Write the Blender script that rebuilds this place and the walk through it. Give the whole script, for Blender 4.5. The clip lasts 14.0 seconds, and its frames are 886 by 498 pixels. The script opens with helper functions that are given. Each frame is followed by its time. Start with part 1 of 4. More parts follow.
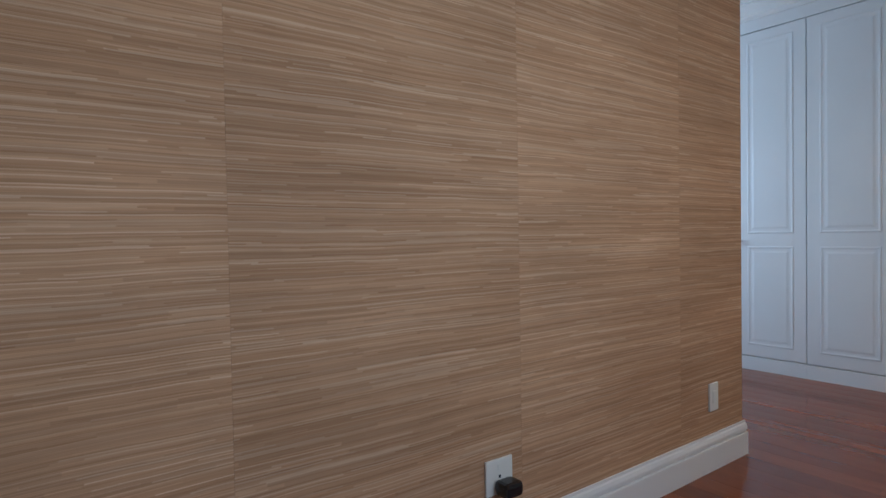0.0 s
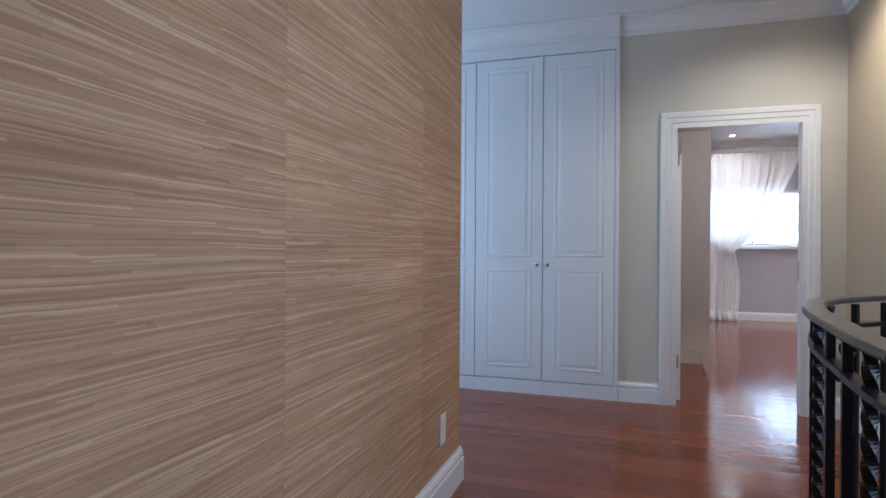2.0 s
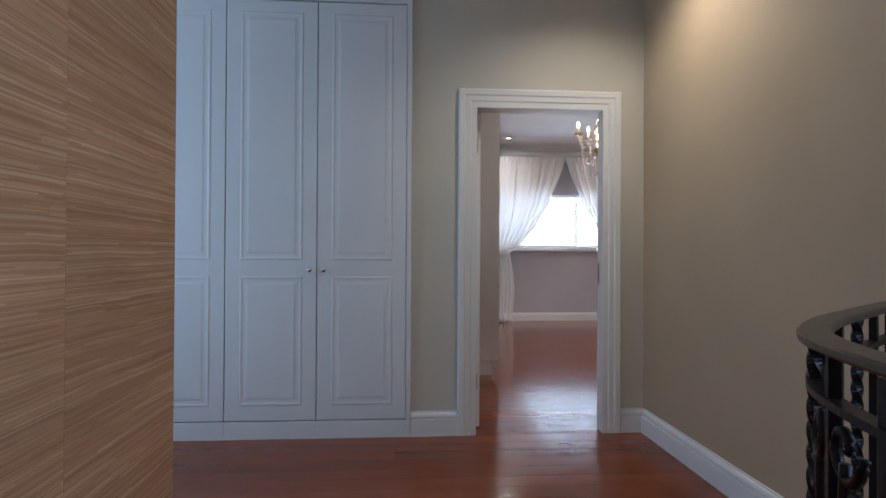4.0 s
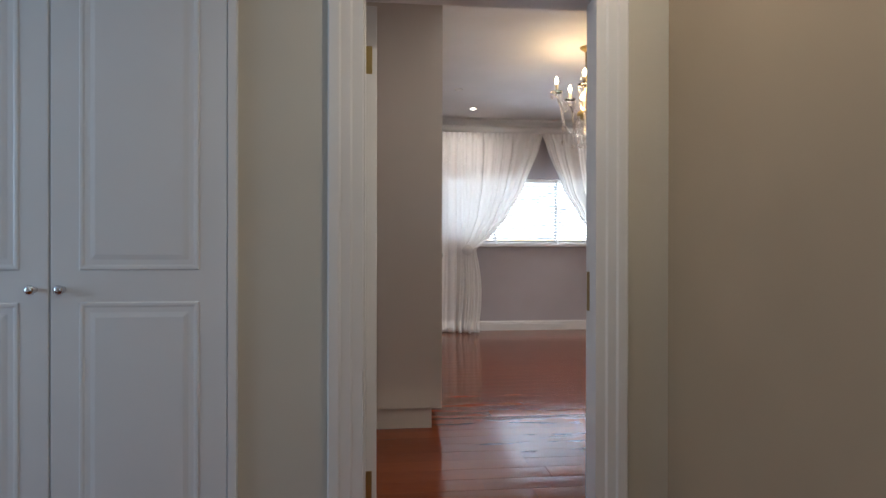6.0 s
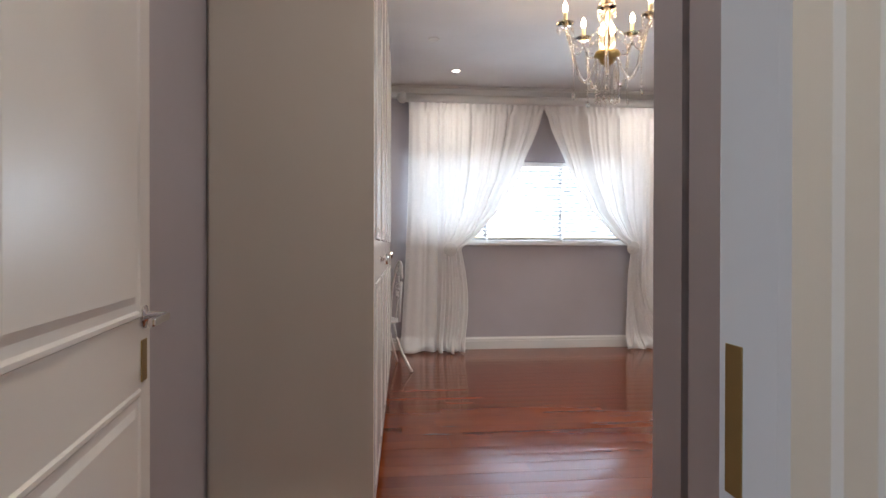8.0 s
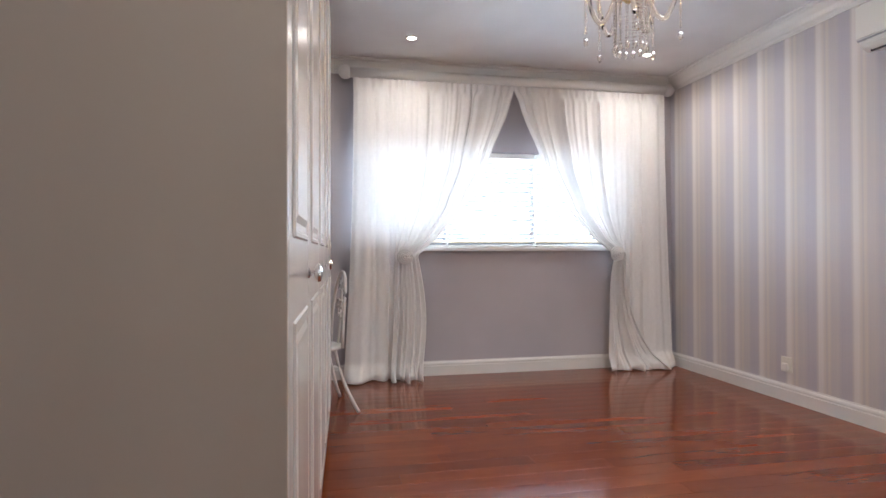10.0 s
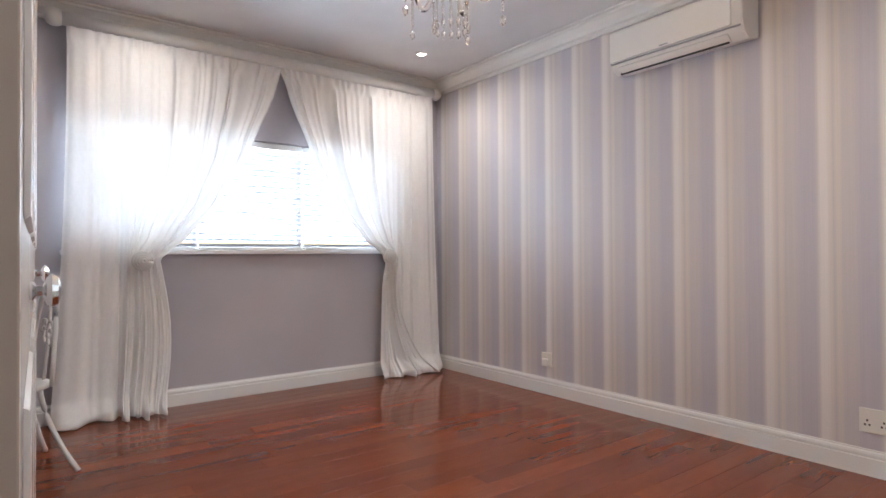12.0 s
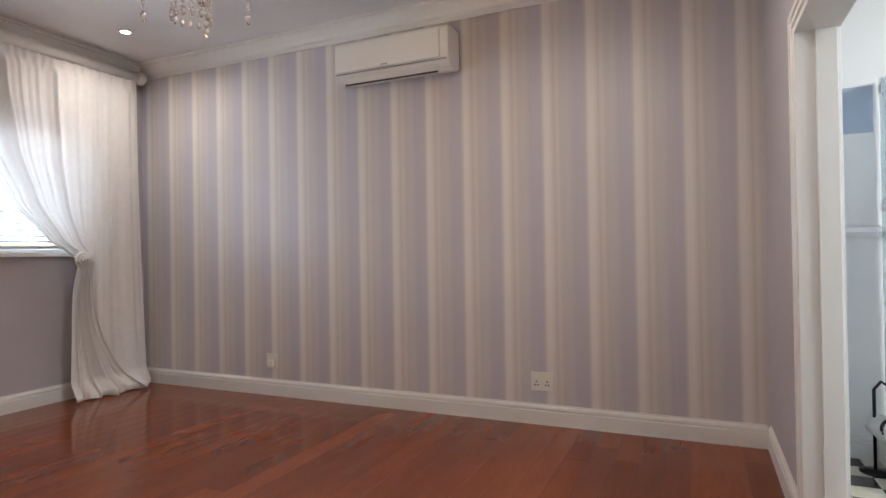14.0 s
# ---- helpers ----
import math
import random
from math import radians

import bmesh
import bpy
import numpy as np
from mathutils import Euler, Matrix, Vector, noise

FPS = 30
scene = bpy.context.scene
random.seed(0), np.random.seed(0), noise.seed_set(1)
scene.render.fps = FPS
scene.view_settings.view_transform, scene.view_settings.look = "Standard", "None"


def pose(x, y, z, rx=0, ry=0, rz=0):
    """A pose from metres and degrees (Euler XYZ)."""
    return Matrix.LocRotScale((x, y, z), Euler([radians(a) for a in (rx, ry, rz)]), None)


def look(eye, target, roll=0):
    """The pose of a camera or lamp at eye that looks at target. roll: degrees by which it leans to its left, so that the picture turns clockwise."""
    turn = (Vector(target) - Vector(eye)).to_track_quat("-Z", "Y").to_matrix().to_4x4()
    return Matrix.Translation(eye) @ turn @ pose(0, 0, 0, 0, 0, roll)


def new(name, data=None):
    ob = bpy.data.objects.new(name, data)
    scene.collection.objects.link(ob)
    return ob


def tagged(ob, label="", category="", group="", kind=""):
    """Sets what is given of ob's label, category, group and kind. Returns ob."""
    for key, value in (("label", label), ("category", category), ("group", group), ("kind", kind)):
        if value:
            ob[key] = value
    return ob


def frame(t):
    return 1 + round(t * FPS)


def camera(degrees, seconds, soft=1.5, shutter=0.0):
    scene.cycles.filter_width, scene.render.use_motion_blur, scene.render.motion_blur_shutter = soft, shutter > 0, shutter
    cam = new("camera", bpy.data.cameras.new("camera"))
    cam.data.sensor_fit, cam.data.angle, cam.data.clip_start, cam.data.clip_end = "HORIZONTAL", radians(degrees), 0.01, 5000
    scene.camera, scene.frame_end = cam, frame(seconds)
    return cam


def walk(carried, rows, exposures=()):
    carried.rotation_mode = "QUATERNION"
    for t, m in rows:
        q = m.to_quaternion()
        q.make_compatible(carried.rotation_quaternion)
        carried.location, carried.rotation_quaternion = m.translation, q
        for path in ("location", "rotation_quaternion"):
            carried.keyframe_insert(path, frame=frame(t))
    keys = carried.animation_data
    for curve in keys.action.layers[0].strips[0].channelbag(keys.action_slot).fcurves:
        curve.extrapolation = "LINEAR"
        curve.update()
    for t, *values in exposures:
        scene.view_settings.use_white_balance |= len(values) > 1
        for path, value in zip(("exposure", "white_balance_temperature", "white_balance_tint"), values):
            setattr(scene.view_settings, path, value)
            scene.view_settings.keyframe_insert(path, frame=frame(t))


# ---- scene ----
cam = camera(75.3, 14.0)
EXPOSURES = [(0, 0.25, 6200, 10), (1.0, 0.45, 5950, 10), (2.0, 0.47, 5550, 10), (2.5, 0.34, 5550, 10), (3.5, -0.02, 5750, 10), (5.8, -0.16, 6400, 10),
             (7.0, 0.0, 6500, 10), (9.5, 0.3, 6250, 10), (11.5, 0.4, 6200, 10), (13, 0.12, 6300, 10), (14, 0.0, 6500, 10)]
PATH = [
    (0, (0.44, -0.03, 1.11), (-1.16, 1.169, 1.063), -1.0),
    (0.5, (0.195, 0.003, 1.165), (-1.21, 1.426, 1.126), -0.5),
    (1, (0.118, 0.057, 1.165), (-1.108, 1.637, 1.139), 0.3),
    (1.5, (-0.022, 0.077, 1.152), (-0.945, 1.851, 1.143), 0.3),
    (2, (-0.161, 0.124, 1.14), (-0.772, 2.028, 1.139), 0.4),
    (2.5, (-0.232, 0.294, 1.136), (-0.629, 2.254, 1.136), 0.3),
    (3, (-0.258, 0.517, 1.148), (-0.444, 2.508, 1.147), 0.4),
    (3.5, (-0.29, 0.797, 1.148), (-0.253, 2.796, 1.151), 0.3),
    (3.7, (-0.305, 0.918, 1.127), (-0.188, 2.914, 1.142), 0.4),
    (6, (0.252, 2.727, 1.156), (0.458, 4.716, 1.151), 0.1),
    (6.5, (0.362, 3.116, 1.168), (0.565, 5.106, 1.163), -0.0),
    (7, (0.494, 3.483, 1.17), (0.698, 5.472, 1.158), 0.1),
    (9.3, (0.712, 5.026, 1.148), (0.923, 7.015, 1.156), -0.1),
    (9.5, (0.706, 5.112, 1.149), (0.947, 7.098, 1.162), -0.2),
    (10, (0.695, 5.304, 1.153), (1.092, 7.265, 1.167), -0.2),
    (10.5, (0.692, 5.492, 1.137), (1.29, 7.4, 1.153), -0.3),
    (11, (0.681, 5.629, 1.149), (1.471, 7.466, 1.165), -0.2),
    (11.5, (0.662, 5.738, 1.15), (1.654, 7.475, 1.169), -0.2),
    (12, (0.618, 5.844, 1.151), (1.825, 7.439, 1.173), -0.3),
    (12.5, (0.573, 5.887, 1.151), (1.975, 7.313, 1.173), -0.3),
    (13, (0.531, 5.898, 1.15), (2.089, 7.152, 1.171), -0.5),
    (13.5, (0.504, 5.867, 1.14), (2.198, 6.93, 1.164), -0.6),
    (14, (0.419, 5.894, 1.143), (2.246, 6.709, 1.16), -0.9),
]
walk(cam, [(t, look(eye, aim, roll)) for t, eye, aim, roll in PATH], EXPOSURES)

# ---------------------------------------------------------------- world and light
world = bpy.data.worlds.new("world")
scene.world = world
world.use_nodes = True
wn = world.node_tree.nodes
sky = wn.new("ShaderNodeTexSky")
sky.sky_type = "NISHITA"
sky.sun_disc = False
sky.sun_elevation = radians(48)
sky.sun_rotation = radians(17)
world.node_tree.links.new(sky.outputs[0], wn["Background"].inputs[0])
wn["Background"].inputs[1].default_value = 0.12
sun = new("sun", bpy.data.lights.new("sun", "SUN"))
sun.data.energy, sun.data.angle, sun.data.color = 3.0, radians(0.5), (1.0, 0.95, 0.88)
sun.matrix_world = look((4.6, 20, 11), (1.2, 9.2, 0))


def area(name, eye, target, w, h, power, colour):
    ob = new(name, bpy.data.lights.new(name, "AREA"))
    ob.data.shape, ob.data.size, ob.data.size_y = "RECTANGLE", w, h
    ob.data.energy, ob.data.color = power, colour
    ob.matrix_world = look(eye, target)
    return ob


WARM = (1.0, 0.72, 0.42)
area("bedroom_window_daylight", (2.27, 10.92, 1.67), (2.27, 9, 2.3), 2.62, 0.9, 85, (0.72, 0.86, 1.0))
area("landing_window_daylight", (-3.25, 3.75, 1.5), (0, 3.75, 1.0), 1.2, 1.6, 28, (0.50, 0.71, 1.0))
# Unseen cool fill in the stair wall, added to brighten the grasscloth.
area("stair_wall_fill", (1.30, 1.0, 1.55), (-1, 1.0, 1.2), 1.5, 1.5, 18, (0.66, 0.82, 1.0))
# Lamp added inside the closed bathroom to brighten the view through its doorway.
area("bathroom_fill", (2.6, 3.55, 2.2), (3.0, 5.0, 0.6), 1.2, 0.8, 80, (0.9, 0.96, 1.0))


def spot(name, x, y, z, power, colour, size=75):
    ob = new(name, bpy.data.lights.new(name, "SPOT"))
    ob.data.energy, ob.data.color, ob.data.spot_size, ob.data.spot_blend = power, colour, radians(size), 1.0
    ob.data.shadow_soft_size = 0.03
    ob.matrix_world = look((x, y, z), (x, y + 0.001, 0))
    return ob


CEIL, HALLC = 2.93, 2.88
# First two are real downlights; last two are unseen, added to fill the room.
SPOTS_ROOM = [(1.384, 9.98, 26), (3.52, 9.98, 30), (2.75, 6.5, 60), (0.85, 5.35, 19)]
# First one lights the stair wall; the other two are unseen added fill.
SPOTS_HALL = [(0.84, 3.85, 56), (0.05, 2.0, 5), (0.2, 0.2, 3)]
for sx, sy, watts in SPOTS_ROOM:
    spot("downlight_and_fill_beam", sx, sy, CEIL - 0.03, watts, (1.0, 0.92, 0.84), 170)
for sx, sy, watts in SPOTS_HALL:
    spot("downlight_and_fill_beam", sx, sy, HALLC - 0.03, watts, (1.0, 0.89, 0.74), 150)

# ---------------------------------------------------------------- materials


class Mat:
    """A node material with short helpers."""

    def __init__(self, name, base=(0.8, 0.8, 0.8), rough=0.5, metal=0.0, spec=0.5):
        self.m = bpy.data.materials.new(name)
        self.m.use_nodes = True
        self.n, self.l = self.m.node_tree.nodes, self.m.node_tree.links
        self.b = self.n["Principled BSDF"]
        self.b.inputs["Base Color"].default_value = (*base, 1)
        self.b.inputs["Roughness"].default_value = rough
        self.b.inputs["Metallic"].default_value = metal
        self.b.inputs["Specular IOR Level"].default_value = spec

    def node(self, kind, **values):
        nd = self.n.new(kind)
        for k, v in values.items():
            nd.inputs[k].default_value = v
        return nd

    def coords(self, scale=(1, 1, 1), object_space=False):
        if object_space:
            src = self.n.new("ShaderNodeTexCoord").outputs["Object"]
        else:
            src = self.n.new("ShaderNodeNewGeometry").outputs["Position"]
        mp = self.n.new("ShaderNodeMapping")
        mp.inputs["Scale"].default_value = scale
        self.l.new(src, mp.inputs["Vector"])
        return mp.outputs[0]

    def noise(self, vec, scale, detail=4, rough=0.5):
        nd = self.node("ShaderNodeTexNoise", Scale=scale, Detail=detail, Roughness=rough)
        self.l.new(vec, nd.inputs["Vector"])
        return nd.outputs["Fac"]

    def ramp(self, fac, stops):
        nd = self.n.new("ShaderNodeValToRGB")
        while len(nd.color_ramp.elements) < len(stops):
            nd.color_ramp.elements.new(0.5)
        for e, (p, c) in zip(nd.color_ramp.elements, stops):
            e.position, e.color = p, (*c, 1) if len(c) == 3 else c
        self.l.new(fac, nd.inputs[0])
        return nd.outputs[0]

    def mix(self, fac, a, b, mode="MIX"):
        nd = self.n.new("ShaderNodeMix")
        nd.data_type, nd.blend_type = "RGBA", mode
        for sock, v in ((nd.inputs[0], fac), (nd.inputs[6], a), (nd.inputs[7], b)):
            if isinstance(v, (int, float)):
                sock.default_value = v
            elif isinstance(v, tuple):
                sock.default_value = (*v, 1)
            else:
                self.l.new(v, sock)
        return nd.outputs[2]

    def math(self, op, a, b=0.0):
        nd = self.n.new("ShaderNodeMath")
        nd.operation = op
        for sock, v in zip(nd.inputs, (a, b)):
            if isinstance(v, (int, float)):
                sock.default_value = v
            else:
                self.l.new(v, sock)
        return nd.outputs[0]

    def colour(self, out):
        self.l.new(out, self.b.inputs["Base Color"])

    def roughness(self, fac, lo, hi):
        nd = self.node("ShaderNodeMapRange")
        nd.inputs["To Min"].default_value, nd.inputs["To Max"].default_value = lo, hi
        self.l.new(fac, nd.inputs["Value"])
        self.l.new(nd.outputs[0], self.b.inputs["Roughness"])

    def bump(self, height, strength=0.2, distance=0.002):
        nd = self.node("ShaderNodeBump", Strength=strength, Distance=distance)
        self.l.new(height, nd.inputs["Height"])
        self.l.new(nd.outputs[0], self.b.inputs["Normal"])

    def random(self):
        return self.n.new("ShaderNodeObjectInfo").outputs["Random"]


def painted(name, base, rough=0.6, stain=0.06, grain=220, strength=0.12):
    k = Mat(name, base, rough)
    v = k.coords()
    big = k.noise(v, 1.3, 3)
    fine = k.noise(v, grain, 2)
    dark = tuple(c * (1 - stain * 2) for c in base)
    k.colour(k.ramp(big, [(0.3, dark), (0.7, base)]))
    k.roughness(big, rough - 0.06, rough + 0.06)
    k.bump(fine, strength, 0.001)
    return k.m


M_WALL_HALL = painted("hall_wall_paint", (0.62, 0.585, 0.50), 0.6)
# Tan for the stair wall, darker and browner than M_WALL_HALL.
M_WALL_STAIR = painted("stair_wall_tan", (0.49, 0.375, 0.245), 0.6)
M_WALL_BED = painted("bedroom_wall_paint", (0.50, 0.47, 0.50), 0.6)
M_CEIL = painted("ceiling_paint", (0.80, 0.80, 0.80), 0.7)
M_TRIM = painted("white_gloss_paint", (0.80, 0.79, 0.77), 0.32, 0.03, 60, 0.05)
M_CUP = painted("cupboard_paint", (0.76, 0.77, 0.77), 0.42, 0.03, 80, 0.05)
M_ROBE = painted("wardrobe_gloss_paint", (0.80, 0.80, 0.79), 0.16, 0.02, 50, 0.03)
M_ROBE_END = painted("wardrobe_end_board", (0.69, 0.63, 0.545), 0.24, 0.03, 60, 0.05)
M_BATH = painted("bathroom_paint", (0.82, 0.82, 0.80), 0.5)
M_PLASTIC = painted("white_plastic", (0.82, 0.81, 0.78), 0.3, 0.01, 40, 0.02)
M_IVORY = painted("ivory_plastic", (0.78, 0.76, 0.70), 0.35, 0.01, 40, 0.02)
M_BLACK = Mat("black_plastic", (0.012, 0.012, 0.014), 0.25).m
M_DARK = Mat("dark_slot", (0.02, 0.02, 0.022), 0.6).m
M_GREY = Mat("grey_plastic", (0.38, 0.38, 0.40), 0.4).m
M_CHROME = Mat("chrome", (0.72, 0.72, 0.74), 0.12, 1.0).m
M_BRASS = Mat("aged_brass", (0.45, 0.33, 0.14), 0.35, 1.0).m


def wood_floor():
    k = Mat("dark_red_hardwood", (0.2, 0.05, 0.02), 0.2, 0, 0.36)
    v = k.coords((1.2, 9, 1))
    grain = k.noise(v, 7, 6, 0.62)
    streak = k.noise(k.coords((0.8, 3.5, 1)), 3.2, 4)
    col = k.ramp(grain, [(0.2, (0.188, 0.043, 0.013)), (0.55, (0.212, 0.050, 0.015)), (0.85, (0.236, 0.060, 0.019))])
    tone = k.ramp(k.random(), [(0.0, (0.80, 0.78, 0.78)), (0.5, (0.98, 0.96, 0.96)), (1.0, (1.2, 1.22, 1.22))])
    col = k.mix(1.0, col, tone, "MULTIPLY")
    col = k.mix(0.45, col, k.ramp(streak, [(0.3, (0.72, 0.68, 0.68)), (0.7, (1.1, 1.1, 1.1))]), "MULTIPLY")
    k.colour(col)
    k.roughness(k.noise(k.coords(), 5, 4), 0.09, 0.17)
    return k.m


M_FLOOR = wood_floor()
M_JOINT = Mat("floor_joint", (0.05, 0.014, 0.007), 0.6).m


def grasscloth():
    """Woven grass: strands laid side by side, each with its own tone and its own ends."""
    k = Mat("grasscloth_wallpaper", (0.45, 0.25, 0.12), 0.7, 0, 0.3)
    sep = k.n.new("ShaderNodeSeparateXYZ")
    k.l.new(k.n.new("ShaderNodeNewGeometry").outputs["Position"], sep.inputs[0])
    y, z = sep.outputs[1], sep.outputs[2]
    sway = k.math("MULTIPLY", k.math("SUBTRACT", k.noise(k.coords((1, 1.6, 3.0)), 1.5, 3), 0.5), 0.018)
    zz = k.math("ADD", k.math("ADD", z, sway), k.math("MULTIPLY", k.random(), 0.37))

    def strands(pitch, length, seed):
        row = k.math("FLOOR", k.math("DIVIDE", zz, pitch))
        cell = k.n.new("ShaderNodeTexWhiteNoise")
        cell.noise_dimensions = "1D"
        k.l.new(k.math("ADD", row, seed), cell.inputs["W"])
        piece = k.math("FLOOR", k.math("ADD", k.math("DIVIDE", y, length), k.math("MULTIPLY", cell.outputs["Value"], 7.0)))
        flat = k.n.new("ShaderNodeTexWhiteNoise")
        flat.noise_dimensions = "2D"
        pair = k.n.new("ShaderNodeCombineXYZ")
        k.l.new(row, pair.inputs[0])
        k.l.new(piece, pair.inputs[1])
        k.l.new(pair.outputs[0], flat.inputs["Vector"])
        return flat.outputs["Value"], k.math("PINGPONG", k.math("DIVIDE", zz, pitch), 0.5)

    fine, round_fine = strands(0.0034, 0.42, 3.3)
    broad, round_broad = strands(0.0088, 0.9, 11.7)
    fibre = k.noise(k.coords((1, 9, 420)), 1.0, 3, 0.6)
    patch = k.noise(k.coords((1, 0.9, 2.2)), 1.6, 3)
    base = k.ramp(fine, [(0.0, (0.445, 0.250, 0.134)), (0.35, (0.512, 0.303, 0.172)), (0.75, (0.560, 0.343, 0.203)), (1.0, (0.65, 0.450, 0.300))])
    col = k.mix(0.32, base, k.ramp(broad, [(0.0, (0.66, 0.62, 0.60)), (0.5, (1.0, 1.0, 1.0)), (1.0, (1.28, 1.27, 1.27))]), "MULTIPLY")
    col = k.mix(0.55, col, k.ramp(fibre, [(0.3, (0.82, 0.80, 0.79)), (0.7, (1.14, 1.14, 1.14))]), "MULTIPLY")
    col = k.mix(0.6, col, k.ramp(patch, [(0.3, (0.80, 0.77, 0.75)), (0.7, (1.12, 1.12, 1.12))]), "MULTIPLY")
    col = k.mix(1.0, col, k.ramp(k.random(), [(0.0, (0.92, 0.91, 0.90)), (1.0, (1.05, 1.05, 1.05))]), "MULTIPLY")
    k.colour(col)
    k.bump(k.math("ADD", round_fine, k.math("MULTIPLY", fine, 0.8)), 0.3, 0.0012)
    return k.m


M_GRASS = grasscloth()


def striped():
    k = Mat("striped_wallpaper", (0.6, 0.58, 0.6), 0.42)
    sep = k.n.new("ShaderNodeSeparateXYZ")
    k.l.new(k.n.new("ShaderNodeNewGeometry").outputs["Position"], sep.inputs[0])
    y = sep.outputs[1]
    ph = k.math("FRACT", k.math("DIVIDE", k.math("SUBTRACT", STRIPE_SHIFT, y), STRIPE))
    lilac, pale, beige, mauve = (0.53, 0.50, 0.55), (0.75, 0.71, 0.69), (0.66, 0.605, 0.565), (0.59, 0.55, 0.555)
    stops = [(0.0, mauve), (0.06, pale), (0.15, pale), (0.24, beige), (0.28, mauve), (0.33, beige), (0.37, beige), (0.43, mauve), (0.60, mauve),
             (0.72, lilac), (0.96, lilac), (1.0, mauve)]
    col = k.ramp(ph, stops)
    silk = k.noise(k.coords((1, 260, 1.2)), 1.0, 3)
    col = k.mix(0.35, col, k.ramp(silk, [(0.3, (0.86, 0.86, 0.86)), (0.7, (1.08, 1.08, 1.08))]), "MULTIPLY")
    k.colour(col)
    k.roughness(silk, 0.36, 0.52)
    k.bump(silk, 0.1, 0.001)
    return k.m


STRIPE, STRIPE_SHIFT = 0.288, 10.58
M_STRIPE = striped()


def iron():
    k = Mat("black_wrought_iron", (0.022, 0.022, 0.026), 0.34, 0.75)
    h = k.noise(k.coords(), 70, 4)
    k.roughness(h, 0.22, 0.5)
    k.bump(h, 0.4, 0.002)
    return k.m


M_IRON = iron()


def rail_top():
    k = Mat("bronzed_handrail", (0.075, 0.058, 0.045), 0.3, 0.4)
    h = k.noise(k.coords(), 45, 4)
    k.colour(k.ramp(h, [(0.3, (0.05, 0.038, 0.03)), (0.7, (0.10, 0.08, 0.062))]))
    k.roughness(h, 0.22, 0.42)
    return k.m


M_RAIL = rail_top()


def sheer(name, see, tint, through_light):
    m = bpy.data.materials.new(name)
    m.use_nodes = True
    n, l = m.node_tree.nodes, m.node_tree.links
    n.remove(n["Principled BSDF"])
    d, t, p = n.new("ShaderNodeBsdfDiffuse"), n.new("ShaderNodeBsdfTranslucent"), n.new("ShaderNodeBsdfTransparent")
    geo, mp, wv = n.new("ShaderNodeNewGeometry"), n.new("ShaderNodeMapping"), n.new("ShaderNodeTexNoise")
    mp.inputs["Scale"].default_value = (60, 60, 25)
    wv.inputs["Scale"].default_value = 1.0
    l.new(geo.outputs["Position"], mp.inputs[0])
    l.new(mp.outputs[0], wv.inputs["Vector"])
    cr = n.new("ShaderNodeValToRGB")
    cr.color_ramp.elements[0].color = (*[c * 0.9 for c in tint], 1)
    cr.color_ramp.elements[1].color = (*tint, 1)
    l.new(wv.outputs["Fac"], cr.inputs[0])
    l.new(cr.outputs[0], d.inputs[0])
    l.new(cr.outputs[0], t.inputs[0])
    a, b = n.new("ShaderNodeMixShader"), n.new("ShaderNodeMixShader")
    a.inputs[0].default_value, b.inputs[0].default_value = through_light, see
    l.new(d.outputs[0], a.inputs[1])
    l.new(t.outputs[0], a.inputs[2])
    l.new(a.outputs[0], b.inputs[1])
    l.new(p.outputs[0], b.inputs[2])
    l.new(b.outputs[0], n["Material Output"].inputs[0])
    return m


M_SHEER = sheer("sheer_curtain_fabric", 0.02, (0.96, 0.945, 0.93), 0.10)
M_SLAT = sheer("white_blind_slat", 0.0, (0.60, 0.62, 0.66), 0.02)


def glow(name, colour, strength):
    k = Mat(name, colour, 0.4)
    k.b.inputs["Emission Color"].default_value = (*colour, 1)
    k.b.inputs["Emission Strength"].default_value = strength
    return k.m


M_LAMP = glow("downlight_lens", (1.0, 0.92, 0.82), 25)
M_BULB = glow("candle_bulb", (1.0, 0.80, 0.50), 30)


def glass(name, tint=(1, 1, 1), rough=0.02):
    k = Mat(name, tint, rough)
    k.b.inputs["Transmission Weight"].default_value = 1.0
    k.b.inputs["IOR"].default_value = 1.5
    return k.m


M_GLASS = glass("window_glass")
M_CRYSTAL = glass("cut_crystal", (1.0, 0.96, 0.90), 0.03)
M_BLUEGLASS = glass("blue_shower_glass", (0.75, 0.86, 0.95), 0.2)
M_CANDLE = Mat("cream_candle_sleeve", (0.80, 0.70, 0.52), 0.45).m
M_TILE_W = painted("cream_floor_tile", (0.68, 0.63, 0.50), 0.25, 0.04, 30, 0.03)
M_TILE_B = painted("black_floor_tile", (0.045, 0.036, 0.03), 0.25, 0.04, 30, 0.03)
M_BLUEGREY = painted("blue_grey_paint", (0.42, 0.50, 0.62), 0.4)
M_LAWN = painted("pale_outdoor_paving", (0.35, 0.36, 0.33), 0.9, 0.2, 12, 0.4)

# ---------------------------------------------------------------- mesh helpers


def mesh_of(bm, name, material, smooth=False):
    bmesh.ops.recalc_face_normals(bm, faces=bm.faces)
    me = bpy.data.meshes.new(name)
    bm.to_mesh(me)
    bm.free()
    me.materials.append(material)
    if smooth:
        for p in me.polygons:
            p.use_smooth = True
    return me


def part(name, bm, material, parent=None, label="", smooth=False):
    ob = new(name, mesh_of(bm, name, material, smooth))
    if parent:
        ob.parent = parent
    if label:
        ob["label"] = label
    return ob


def setting(name, bm, material, label, category, smooth=False):
    return tagged(part(name, bm, material, None, label, smooth), label, category, "", "structure")


